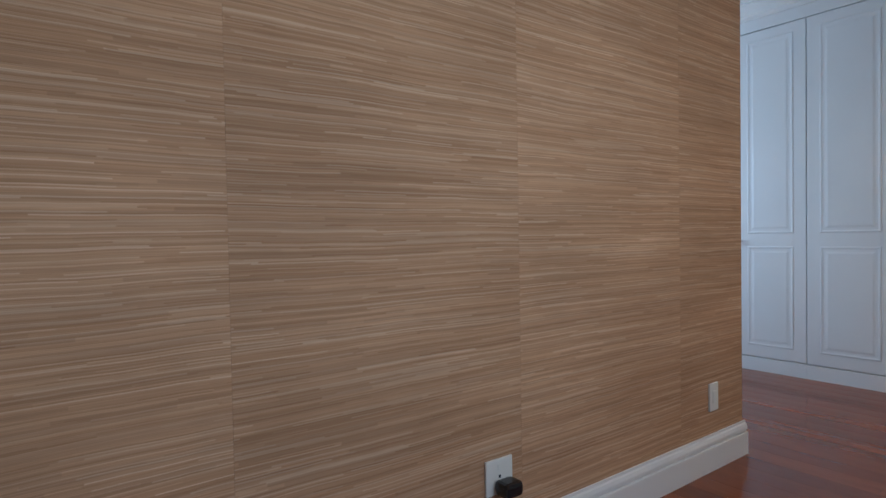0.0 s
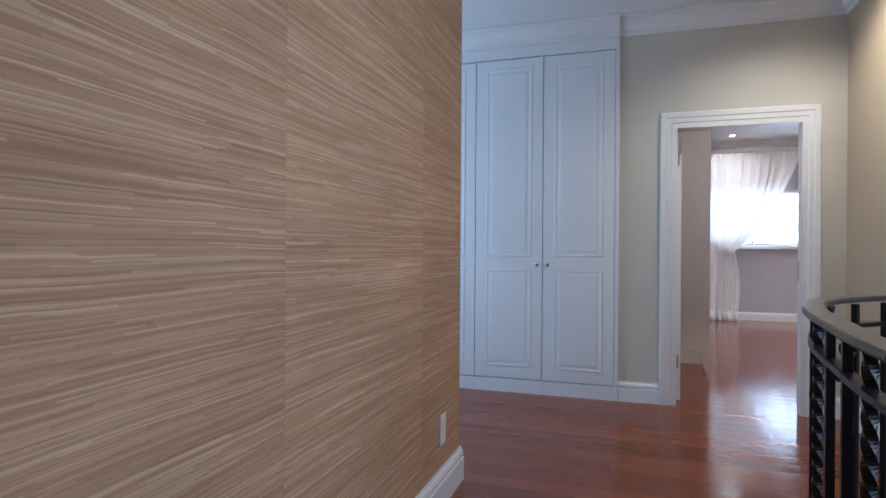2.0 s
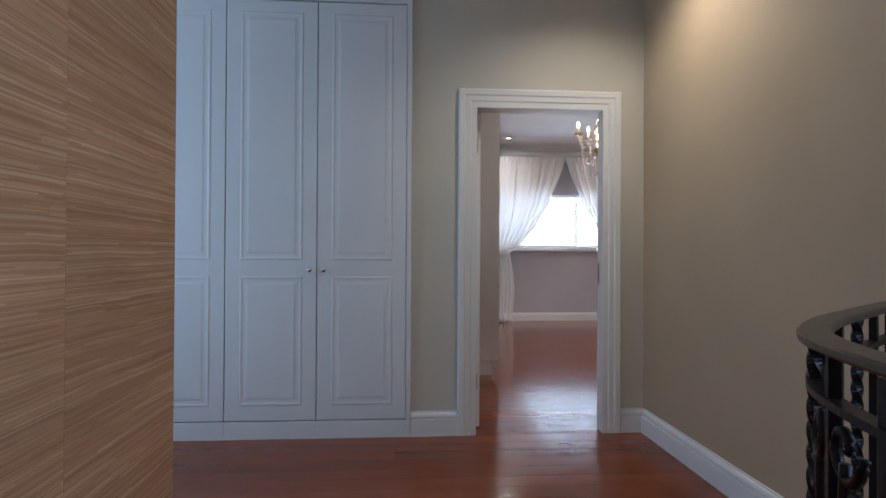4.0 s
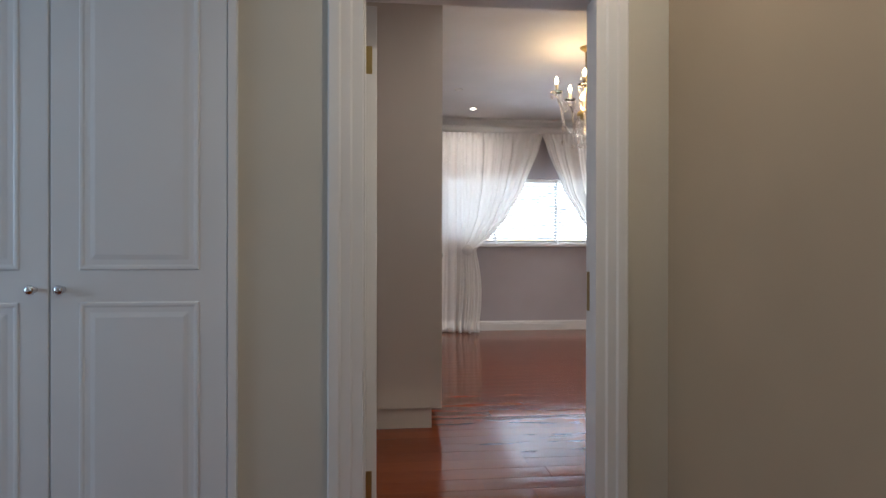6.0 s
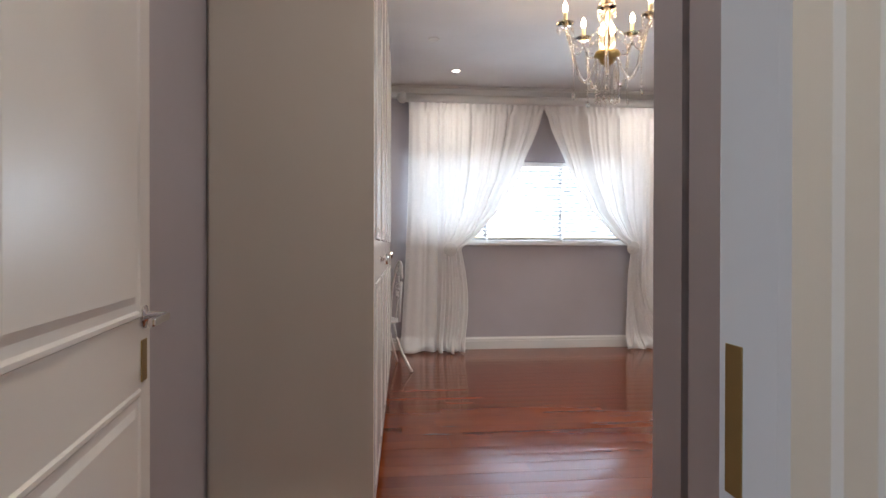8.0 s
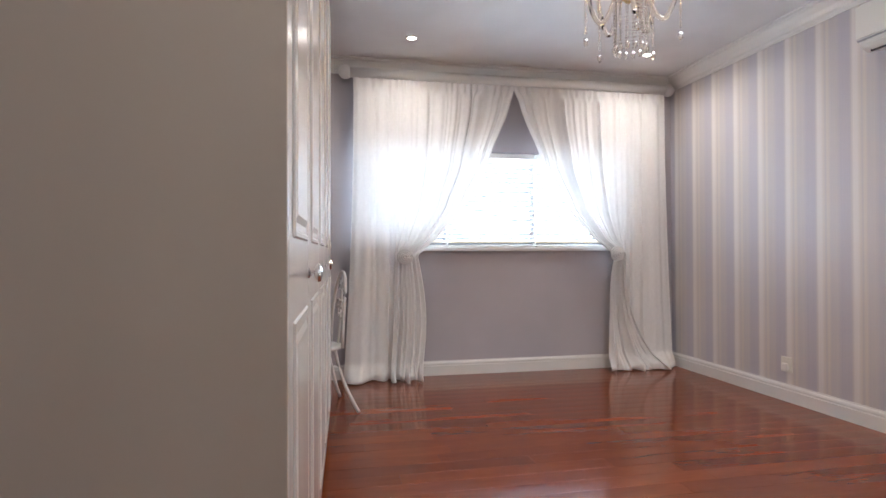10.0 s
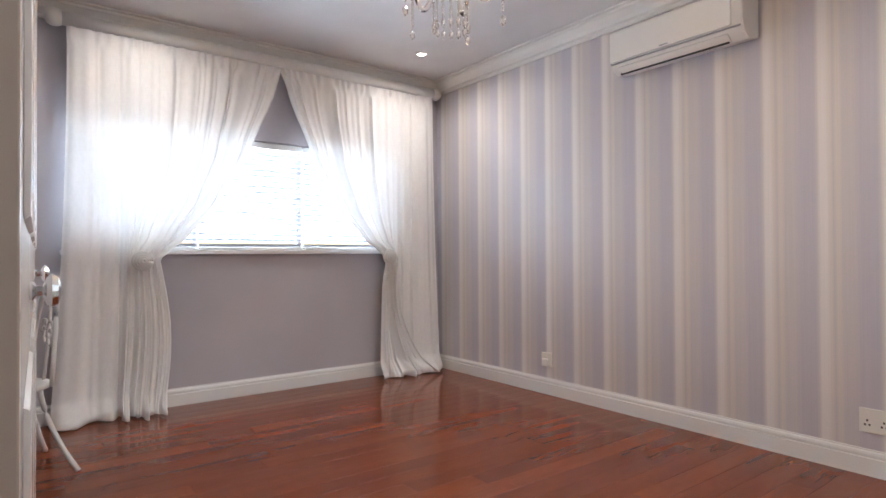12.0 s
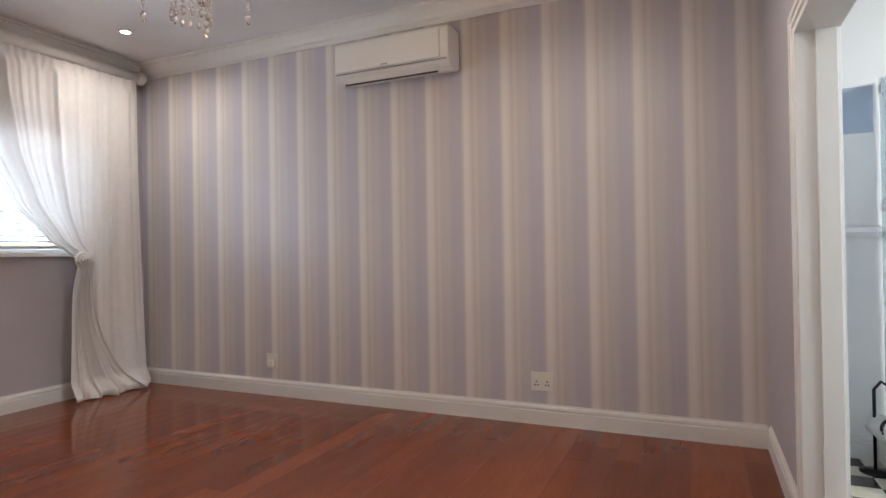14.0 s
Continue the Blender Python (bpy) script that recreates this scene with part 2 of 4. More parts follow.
def thing(name, label, category, m=None, group=""):
    ob = new(name)
    ob.empty_display_size = 0.1
    if m:
        ob.matrix_world = m
    return tagged(ob, label, category, group)


def box(x0, x1, y0, y1, z0, z1, bevel=0.0, bm=None):
    one = bmesh.new()
    bmesh.ops.create_cube(one, size=1)
    for v in one.verts:
        v.co = (x0 + (v.co.x + 0.5) * (x1 - x0), y0 + (v.co.y + 0.5) * (y1 - y0), z0 + (v.co.z + 0.5) * (z1 - z0))
    if bevel:
        bmesh.ops.bevel(one, geom=list(one.edges), offset=bevel, segments=2, affect="EDGES", profile=0.6)
    if bm is None:
        return one
    join(bm, one)
    return bm


def join(bm, other, m=None):
    """Adds other to bm, and frees it."""
    keep = {}
    for v in other.verts:
        keep[v] = bm.verts.new(m @ v.co if m else v.co)
    for f in other.faces:
        bm.faces.new([keep[v] for v in f.verts])
    other.free()
    return bm


def lathe(profile, steps=20, m=None, bm=None):
    """Turns (radius, height) pairs about z."""
    bm = bm or bmesh.new()
    rings = []
    for r, z in profile:
        ring = []
        for i in range(steps):
            a = 2 * math.pi * i / steps
            co = Vector((r * math.cos(a), r * math.sin(a), z))
            ring.append(bm.verts.new(m @ co if m else co))
        rings.append(ring)
    for a, b in zip(rings, rings[1:]):
        for i in range(steps):
            bm.faces.new((a[i], a[(i + 1) % steps], b[(i + 1) % steps], b[i]))
    bm.faces.new(rings[0][::-1])
    bm.faces.new(rings[-1])
    return bm


def sweep(points, shape, closed_ends=True, bm=None, twist=0.0):
    """Carries a flat shape of (side, up) pairs along points, kept upright; twist in radians per metre."""
    bm = bm or bmesh.new()
    pts = [Vector(p) for p in points]
    rings, run = [], 0.0
    for i, p in enumerate(pts):
        d = (pts[min(i + 1, len(pts) - 1)] - pts[max(i - 1, 0)]).normalized()
        ref = Vector((0, 0, 1)) if abs(d.z) < 0.95 else Vector((0, 1, 0))
        side = d.cross(ref).normalized()
        up = side.cross(d)
        if i:
            run += (p - pts[i - 1]).length
        c, s = math.cos(run * twist), math.sin(run * twist)
        rings.append([bm.verts.new(p + side * (a * c - b * s) + up * (a * s + b * c)) for a, b in shape])
    n = len(shape)
    for a, b in zip(rings, rings[1:]):
        for i in range(n):
            bm.faces.new((a[i], a[(i + 1) % n], b[(i + 1) % n], b[i]))
    if closed_ends:
        bm.faces.new(rings[0][::-1])
        bm.faces.new(rings[-1])
    return bm


def circle(r, n=8):
    return [(r * math.cos(2 * math.pi * i / n), r * math.sin(2 * math.pi * i / n)) for i in range(n)]


def run_profile(p, q, inward, profile, bm=None):
    """A moulding from p to q (plan), whose profile of (out, z) pairs leans to the plan direction inward."""
    bm = bm or bmesh.new()
    n = Vector((*inward, 0)).normalized()
    ends = []
    for c in (p, q):
        ends.append([bm.verts.new(Vector((c[0], c[1], 0)) + n * o + Vector((0, 0, z))) for o, z in profile])
    k = len(profile)
    for i in range(k):
        bm.faces.new((ends[0][i], ends[0][(i + 1) % k], ends[1][(i + 1) % k], ends[1][i]))
    bm.faces.new(ends[0])
    bm.faces.new(ends[1][::-1])
    return bm


SKIRT = [(0, 0), (0.02, 0), (0.02, 0.088), (0.018, 0.091), (0.010, 0.092), (0.010, 0.099), (0.017, 0.100), (0.017, 0.110), (0.012, 0.122), (0.006, 0.126), (0.005, 0.135), (0, 0.135)]


def cornice(ceil):
    return [(0, ceil - 0.13), (0.012, ceil - 0.13), (0.014, ceil - 0.105), (0.035, ceil - 0.095), (0.045, ceil - 0.065), (0.075, ceil - 0.035),
            (0.085, ceil - 0.03), (0.088, ceil - 0.015), (0.12, ceil - 0.012), (0.12, ceil - 0.001), (0, ceil - 0.001)]


# ---------------------------------------------------------------- structure
DW = 4.67      # hall face of the door wall
DB = 4.80      # its bedroom face
WIN = 10.64    # window wall
STR = 4.18     # striped wall
BW = 5.535      # wall with the bathroom door
LW = 0.02      # wall behind the wardrobe
RW = 1.256     # stair wall
GW = -0.945     # grasscloth face
GE = 2.845      # its free end
D0, D1, DH = 0.183, 0.985, 2.035   # doorway


def wall_with_hole(name, a0, a1, b0, b1, z0, z1, holes, axis, material, label):
    """A wall along axis from a0 to a1, b0..b1 thick, with holes (from, to, low, high)."""
    bm = bmesh.new()

    def put(u0, u1, w0, w1):
        if u1 - u0 > 1e-4 and w1 - w0 > 1e-4:
            if axis == "x":
                box(u0, u1, b0, b1, w0, w1, 0, bm)
            else:
                box(b0, b1, u0, u1, w0, w1, 0, bm)
    at = a0
    for h0, h1, low, high in sorted(holes):
        put(at, h0, z0, z1)
        put(h0, h1, z0, low)
        put(h0, h1, high, z1)
        at = h1
    put(at, a1, z0, z1)
    return setting(name, bm, material, label, "wall")


# hall shell
wall_with_hole("wall_door_hall_side", -3.2, RW, DW, DW + 0.06, 0, HALLC, [(D0 - 0.02, D1 + 0.02, -0.001, DH + 0.02)], "x", M_WALL_HALL, "cream painted hall wall round a doorway")
wall_with_hole("wall_door_bedroom_side", -0.1, 1.30, DW + 0.061, DB, 0, CEIL, [(D0 - 0.02, D1 + 0.06, -0.001, DH + 0.02)], "x", M_WALL_BED, "grey painted bedroom wall round a doorway")
# The hole is added out of view so the fill lamp shines through.
wall_with_hole("wall_stair", -2.6, DW + 0.06, RW, RW + 0.15, -2.9, HALLC, [(0.2, 1.8, 0.75, 2.35)], "y", M_WALL_STAIR, "tan wall beside the stairwell")
gw = setting("wall_grasscloth", box(GW - 0.15, GW - 0.003, -2.6, GE, 0, HALLC), M_WALL_HALL, "wall covered in brown woven grasscloth paper", "wall")
for y0, y1 in ((-2.6, -1.5705), (-1.57, -0.5955), (-0.595, 0.3765), (0.377, 1.3255), (1.326, 2.2995), (2.300, GE + 0.002)):
    part("wallpaper_strip", box(GW - 0.0028, GW, y0, y1, 0.0, HALLC), M_GRASS, gw)
part("wallpaper_strip", box(GW - 0.15, GW, GE + 0.0005, GE + 0.003, 0.0, HALLC), M_GRASS, gw)
setting("wall_landing_back", box(-3.2, GW - 0.15, GE - 0.15, GE, 0, HALLC), M_WALL_HALL, "cream painted landing wall", "wall")
wall_with_hole("wall_landing_end", GE - 0.15, DW + 0.06, -3.35, -3.2, 0, HALLC, [(3.1, 4.4, 0.7, 2.4)], "y", M_WALL_HALL, "cream painted landing wall with a window opening")
wall_with_hole("wall_hall_back", GW - 0.15, RW + 0.15, -2.75, -2.6, -2.9, HALLC, [], "x", M_WALL_HALL, "cream painted wall closing the hall")
setting("ceiling_hall", box(-3.35, RW + 0.15, -2.75, DW + 0.06, HALLC, HALLC + 0.12), M_CEIL, "white painted hall ceiling", "ceiling")
# bedroom shell
wall_with_hole("wall_window", LW - 0.15, STR + 0.15, WIN, WIN + 0.2, 0, CEIL, [(0.94, 3.60, 1.205, 2.13)], "x", M_WALL_BED, "mauve grey painted wall under a wide window")
setting("wall_striped", box(STR, STR + 0.15, BW - 0.16, WIN, 0, CEIL), M_STRIPE, "wall papered in lilac, cream and beige stripes", "wall")
setting("wall_wardrobe", box(LW - 0.15, LW, DB, WIN, 0, CEIL), M_WALL_BED, "grey painted wall behind the wardrobe", "wall")
wall_with_hole("wall_bathroom", 1.30, STR, BW - 0.13, BW, 0, CEIL, [(1.73, 2.97, -0.001, 1.98)], "x", M_WALL_BED, "mauve grey wall with a bathroom doorway")
setting("wall_entry", box(1.30, 1.42, DB, BW - 0.16, 0, CEIL), M_WALL_BED, "grey painted wall beside the bedroom entrance", "wall")
setting("ceiling_bedroom", box(LW - 0.15, STR + 0.15, DW + 0.061, WIN + 0.2, CEIL, CEIL + 0.12), M_CEIL, "white painted bedroom ceiling", "ceiling")
# bathroom shell
setting("wall_bath_far", box(1.42, STR + 0.15, 3.3, 3.45, 0, CEIL), M_BATH, "white bathroom wall", "wall")
setting("wall_bath_side", box(STR, STR + 0.15, 3.45, BW - 0.16, 0, CEIL), M_BATH, "white painted bathroom wall with a shelf rail", "wall")
setting("wall_bath_near", box(1.42, 1.54, 3.45, BW - 0.16, 0, CEIL), M_BATH, "white bathroom wall", "wall")
setting("ceiling_bathroom", box(1.42, STR + 0.15, 3.3, BW - 0.16, CEIL, CEIL + 0.12), M_CEIL, "white bathroom ceiling", "ceiling")
setting("floor_stairwell", box(0.3, RW, -2.6, 3.4, -3.0, -2.9), M_FLOOR, "dark wooden floor at the foot of the stairs", "floor")
ground = bmesh.new()
bmesh.ops.create_grid(ground, x_segments=4, y_segments=4, size=300)
bmesh.ops.translate(ground, verts=ground.verts, vec=(0, 0, -3.05))
setting("ground", ground, M_LAWN, "pale open ground outside the house", "ground")

# skirting
for nm, p, q, inward in (("baseboard_door_wall_left", (-0.22, DW), (0.066, DW), (0, -1)), ("baseboard_door_wall_right", (1.103, DW), (RW, DW), (0, -1)),
                         ("baseboard_stair_wall", (RW, DW - 0.02), (RW, 2.72), (-1, 0)), ("baseboard_grasscloth", (GW, -2.6), (GW, GE + 0.023), (1, 0)),
                         ("baseboard_grasscloth_end", (GW, GE + 0.003), (GW - 0.15, GE + 0.003), (0, 1)), ("baseboard_landing", (GW - 0.15, GE), (-3.2, GE), (0, 1)),
                         ("baseboard_window_wall", (0.7, WIN), (STR, WIN), (0, -1)), ("baseboard_striped_wall", (STR, WIN - 0.02), (STR, BW + 0.02), (-1, 0)),
                         ("baseboard_bathroom_wall_right", (STR, BW), (3.036, BW), (0, 1)), ("baseboard_bathroom_wall_left", (1.645, BW), (1.30, BW), (0, 1)),
                         ("baseboard_wardrobe_wall", (LW, DB + 0.02), (LW, 6.375), (1, 0))):
    high = 1.22 if "grass" in nm else 1.12 if "hall" in nm or "door_wall" in nm or "stair" in nm or "grass" in nm else 1.0
    setting(nm, run_profile(p, q, inward, [(o, z * high) for o, z in SKIRT]), M_TRIM, "white moulded skirting board", "skirting")
# cornices
for nm, p, q, inward, c in (("trim_cornice_door_wall", (-0.22, DW), (RW, DW), (0, -1), HALLC), ("trim_cornice_stair_wall", (RW, DW), (RW, -2.6), (-1, 0), HALLC),
                            ("trim_cornice_window_wall", (LW, WIN), (STR, WIN), (0, -1), CEIL), ("trim_cornice_striped_wall", (STR, WIN), (STR, BW), (-1, 0), CEIL),
                            ("trim_cornice_bathroom_wall", (STR, BW), (1.30, BW), (0, 1), CEIL), ("trim_cornice_grasscloth", (GW, -2.6), (GW, GE), (1, 0), HALLC),
                            ("trim_cornice_landing", (GW, GE + 0.003), (-3.2, GE + 0.003), (0, 1), HALLC)):
    setting(nm, run_profile(p, q, inward, cornice(c)), M_TRIM, "white moulded plaster cornice", "cornice")


def door_trim(name, face, sign, x0, x1, top, width, label):
    """Architrave on a wall along x: face is the wall's plane, sign the way it stands proud."""
    root = tagged(thing(name, label, "door frame"), "", "", "", "structure")
    prof = [(0, 0), (0.016, 0), (0.016, width * 0.3), (0.021, width * 0.36), (0.021, width * 0.62), (0.026, width * 0.68), (0.026, width * 0.95), (0.02, width), (0, width)]

    def bar(pa, pb, out_dir):
        bm = bmesh.new()
        ends = []
        for (cx, cz), mitre in ((pa, 0), (pb, 1)):
            ring = []
            for o, w in prof:
                ring.append(bm.verts.new((cx + out_dir[0] * w + (out_dir[2] if mitre else 0) * w, face + sign * (o + 0.001), cz + out_dir[1] * w + (out_dir[3] if mitre else 0) * w)))
            ends.append(ring)
        for i in range(len(prof)):
            j = (i + 1) % len(prof)
            bm.faces.new((ends[0][i], ends[0][j], ends[1][j], ends[1][i]))
        bm.faces.new(ends[0])
        bm.faces.new(ends[1])
        return bm
    part("side_casing", bar((x0, 0.0), (x0, top), (-1, 0, 0, 1)), M_TRIM, root)
    part("side_casing", bar((x1, 0.0), (x1, top), (1, 0, 0, 1)), M_TRIM, root)
    head = bmesh.new()
    ends = []
    for cx, d in ((x0, -1), (x1, 1)):
        ends.append([head.verts.new((cx + d * w, face + sign * (o + 0.001), top + w)) for o, w in prof])
    for i in range(len(prof)):
        j = (i + 1) % len(prof)
        head.faces.new((ends[0][i], ends[0][j], ends[1][j], ends[1][i]))
    head.faces.new(ends[0])
    head.faces.new(ends[1])
    part("head_casing", head, M_TRIM, root)
    return root


tr = door_trim("door_frame_1", DW, -1, D0, D1, DH, 0.115, "white moulded door frame between hall and bedroom")
part("jamb_lining", box(D0 - 0.02, D0, DW - 0.002, DB + 0.004, 0, DH, 0.002), M_TRIM, tr)
part("jamb_lining", box(D1, D1 + 0.02, DW - 0.002, DW + 0.082, 0, DH, 0.002), M_TRIM, tr)
part("head_lining", box(D0 - 0.02, D1 + 0.02, DW - 0.002, DB + 0.004, DH, DH + 0.02, 0.002), M_TRIM, tr)
part("strike_plate", box(D1 - 0.0015, D1 + 0.001, DW + 0.045, DW + 0.07, 0.93, 1.07, 0.0005), M_BRASS, tr, "worn brass strike plate")
part("stop_bead", box(D0, D0 + 0.008, DW + 0.03, DW + 0.07, 0, DH, 0.002), M_TRIM, tr)
for z in (0.30, 1.83):
    part("hinge", box(D0 + 0.002, D0 + 0.028, DB + 0.008, DB + 0.0135, z - 0.05, z + 0.05, 0.002), M_BRASS, tr, "worn brass hinge")
tr = door_trim("door_frame_2", BW, 1, 1.75, 2.95, 1.96, 0.085, "white moulded door frame of the bathroom")
part("jamb_lining", box(2.95, 2.97, BW - 0.133, BW + 0.002, 0, 1.96, 0.002), M_TRIM, tr)
part("jamb_lining", box(1.73, 1.75, BW - 0.133, BW + 0.002, 0, 1.96, 0.002), M_TRIM, tr)
part("head_lining", box(1.73, 2.97, BW - 0.133, BW + 0.002, 1.96, 1.98, 0.002), M_TRIM, tr)
part("stop_bead", box(2.938, 2.95, BW - 0.12, BW - 0.05, 0, 1.96, 0.002), M_TRIM, tr)

# ---------------------------------------------------------------- hall cupboards


def panel_door(w, h, t, panels, material, bevel=0.022, relief=1.0):
    """A door leaf standing at x 0..w, z 0..h, its front at y 0 and its back at y t, with raised panels (z0, z1)."""
    bm = box(0, w, 0, t, 0, h, 0.003)
    side = 0.085
    for z0, z1 in panels:
        one = bmesh.new()
        steps = [(0.0, 0.0), (0.004, -0.005), (0.012, -0.005), (0.018, -0.001), (bevel + 0.012, -0.001), (bevel + 0.028, -0.006)]
        rings = []
        for inset, out in steps:
            x0, x1, a, b = side + inset, w - side - inset, z0 + inset, z1 - inset
            rings.append([one.verts.new((x, out * relief - 0.0005, z)) for x, z in ((x0, a), (x1, a), (x1, b), (x0, b))])
        for p, q in zip(rings, rings[1:]):
            for i in range(4):
                one.faces.new((p[i], p[(i + 1) % 4], q[(i + 1) % 4], q[i]))
        one.faces.new(rings[-1])
        join(bm, one)
    return bm


def knob_mesh(r):
    prof = [(r * 0.55, 0), (r * 0.6, 0.003), (r * 0.3, 0.008), (r * 0.3, 0.016), (r * 0.8, 0.021), (r, 0.028), (r * 0.85, 0.036), (r * 0.3, 0.04)]
    return lathe(prof, 16)


CF = 4.65
edges = [-2.87, -2.36, -1.85, -1.338, -0.793, -0.250]
panels = [(0.09, 0.87), (0.97, 2.47)]
for i in range(0, 5):
    x0, x1 = edges[i], edges[i + 1]
    unit = thing("hall_cupboard", "tall white built-in cupboard with panelled door on the landing", "cupboard", pose(x0, CF, 0), "landing cupboards")
    w = x1 - x0
    part("body", box(0, w, 0.0185, 0.0196, 0.11, 2.66), M_CUP, unit)
    part("plinth", box(0, w, -0.002, 0.019, 0, 0.105, 0.002), M_CUP, unit)
    door = part("door", panel_door(w - 0.006, 2.54, 0.018, panels, M_CUP, 0.022, 0.5), M_CUP, unit)
    door.matrix_local = pose(0.003, 0, 0.112)
    kx = w - 0.045 if i in (1, 3) else 0.04
    kb = part("knob", knob_mesh(0.016), M_CHROME, door, "small chrome knob", True)
    kb.matrix_local = pose(kx, -0.001, 0.91, 90)
stile = setting("trim_cupboard_stile", box(-0.250, -0.222, CF - 0.004, DW, 0, 2.66, 0.002), M_CUP, "white filler strip beside the cupboards", "trim")
setting("trim_cupboard_head", box(-2.87, -0.222, CF - 0.004, DW, 2.66, 2.75, 0.002), M_CUP, "white board above the cupboards", "trim")
setting("trim_cornice_cupboards", run_profile((-3.2, CF - 0.004), (-0.222, CF - 0.004), (0, -1), cornice(HALLC)), M_TRIM, "white moulded cornice above the cupboards", "cornice")

# ---------------------------------------------------------------- stair railing
RAILZ = 1.0


def rail_plan(n=90):
    """The railing in plan: up along the landing, round the head of the stairs, to the stair wall."""
    keys = [(0.188, 1.02), (0.196, 1.17), (0.215, 1.35), (0.255, 1.65), (0.34, 1.93), (0.50, 2.13), (0.76, 2.34), (1.0, 2.52), (1.24, 2.72)]
    pts = []
    for i in range(len(keys) - 1):
        p = [Vector((*keys[min(max(j, 0), len(keys) - 1)], 0)) for j in (i - 1, i, i + 1, i + 2)]
        for s in range(12):
            t = s / 12
            pts.append(0.5 * ((2 * p[1]) + (p[2] - p[0]) * t + (2 * p[0] - 5 * p[1] + 4 * p[2] - p[3]) * t * t + (3 * p[1] - p[0] - 3 * p[2] + p[3]) * t ** 3))
    pts.append(Vector((*keys[-1], 0)))
    return pts


PLAN = rail_plan()


def rail_x(y):
    for a, b in zip(PLAN, PLAN[1:]):
        if a.y <= y <= b.y:
            return a.x + (b.x - a.x) * (y - a.y) / max(b.y - a.y, 1e-6)
    return None


railing = thing("stair_railing", "black wrought iron stair railing with a bronzed curved handrail", "railing")
part("handrail", sweep([(p.x, p.y, RAILZ) for p in PLAN], [(-0.024, -0.007), (-0.026, -0.003), (-0.025, 0.004), (-0.021, 0.008), (0.021, 0.008), (0.025, 0.004), (0.026, -0.003), (0.024, -0.007)]), M_RAIL, railing, "flat bronzed handrail with eased edges")
part("lower_rail", sweep([(p.x, p.y, RAILZ - 0.078) for p in PLAN], [(-0.013, -0.006), (-0.013, 0.006), (0.013, 0.006), (0.013, -0.006)]), M_IRON, railing)
part("foot_rail", sweep([(p.x, p.y, 0.09) for p in PLAN], [(-0.016, -0.008), (-0.016, 0.008), (0.016, 0.008), (0.016, -0.008)]), M_IRON, railing)
bar_plain = mesh_of(sweep([(0, 0, 0.0 + i * 0.0985) for i in range(11)], [(-0.008, -0.008), (-0.008, 0.008), (0.008, 0.008), (0.008, -0.008)]), "picket", M_IRON)
tw = [(0, 0, 0)] + [(0, 0, 0.02 + i * 0.0064) for i in range(152)]
bar_twist = mesh_of(sweep(tw, [(-0.0085, -0.0085), (-0.0085, 0.0085), (0.0085, 0.0085), (0.0085, -0.0085)], twist=42), "twisted_picket", M_IRON)
run, last, count = 0.0, PLAN[0], 0
spots = []
for p in PLAN[1:]:
    d = (p - last).length
    while run + d > 0.145:
        f = (0.145 - run) / d
        last = last.lerp(p, f)
        spots.append(last.copy())
        d = (p - last).length
        run = 0.0
    run += d
    last = p
for i, p in enumerate(spots):
    ob = new("twisted_picket" if i % 3 == 0 else "picket", bar_twist if i % 3 == 0 else bar_plain)
    ob.parent = railing
    ob.location = (p.x, p.y, 0.0)
    j = min(range(len(PLAN) - 1), key=lambda k: (PLAN[k] - p).length)
    dd = PLAN[j + 1] - PLAN[j]
    ob.rotation_euler = (0, 0, math.atan2(dd.y, dd.x))


def scroll_mesh():
    """A forged tendril: a long stem that ends in two curls, with a leaf."""
    bm = bmesh.new()
    stem = [(0.035 * math.sin(s * 2.6), 0, 0.15 + s * 0.68) for s in [i / 24 for i in range(25)]]
    bm = sweep(stem, circle(0.008, 6), bm=bm)
    curl = [(0.018 + (0.05 - 0.0016 * i) * math.cos(0.26 * i + 3.1), 0, 0.85 + (0.05 - 0.0016 * i) * math.sin(0.26 * i + 3.1)) for i in range(26)]
    sweep(curl, circle(0.008, 6), bm=bm)
    curl = [(-0.02 - (0.042 - 0.0014 * i) * math.cos(0.26 * i), 0, 0.78 - (0.042 - 0.0014 * i) * math.sin(0.26 * i)) for i in range(24)]
    sweep(curl, circle(0.007, 6), bm=bm)
    leaf = bmesh.new()
    bmesh.ops.create_uvsphere(leaf, u_segments=10, v_segments=8, radius=1)
    for v in leaf.verts:
        v.co = (0.03 + v.co.x * 0.022 * (1 - 0.4 * v.co.z), v.co.y * 0.007, 0.62 + v.co.z * 0.05)
    return join(bm, leaf)


scroll = mesh_of(scroll_mesh(), "scroll", M_IRON, True)
for i, (k, turn) in enumerate(((len(PLAN) - 54, 0), (len(PLAN) - 48, 20), (len(PLAN) - 40, 200))):
    p, q = PLAN[k], PLAN[k + 1]
    ob = new("scroll", scroll)
    ob.parent = railing
    ob.location = (p.x, p.y, 0.02)
    ob.rotation_euler = (0, 0, math.atan2(q.y - p.y, q.x - p.x) + radians(180 if i == 1 else 0))
setting("trim_stairwell_edge", sweep([(p.x + 0.03, p.y - 0.02, -0.11) for p in PLAN], [(-0.02, -0.11), (-0.02, 0.106), (0.02, 0.106), (0.02, -0.11)]), M_TRIM, "white edging board round the stairwell", "trim")

# ---------------------------------------------------------------- wall plates


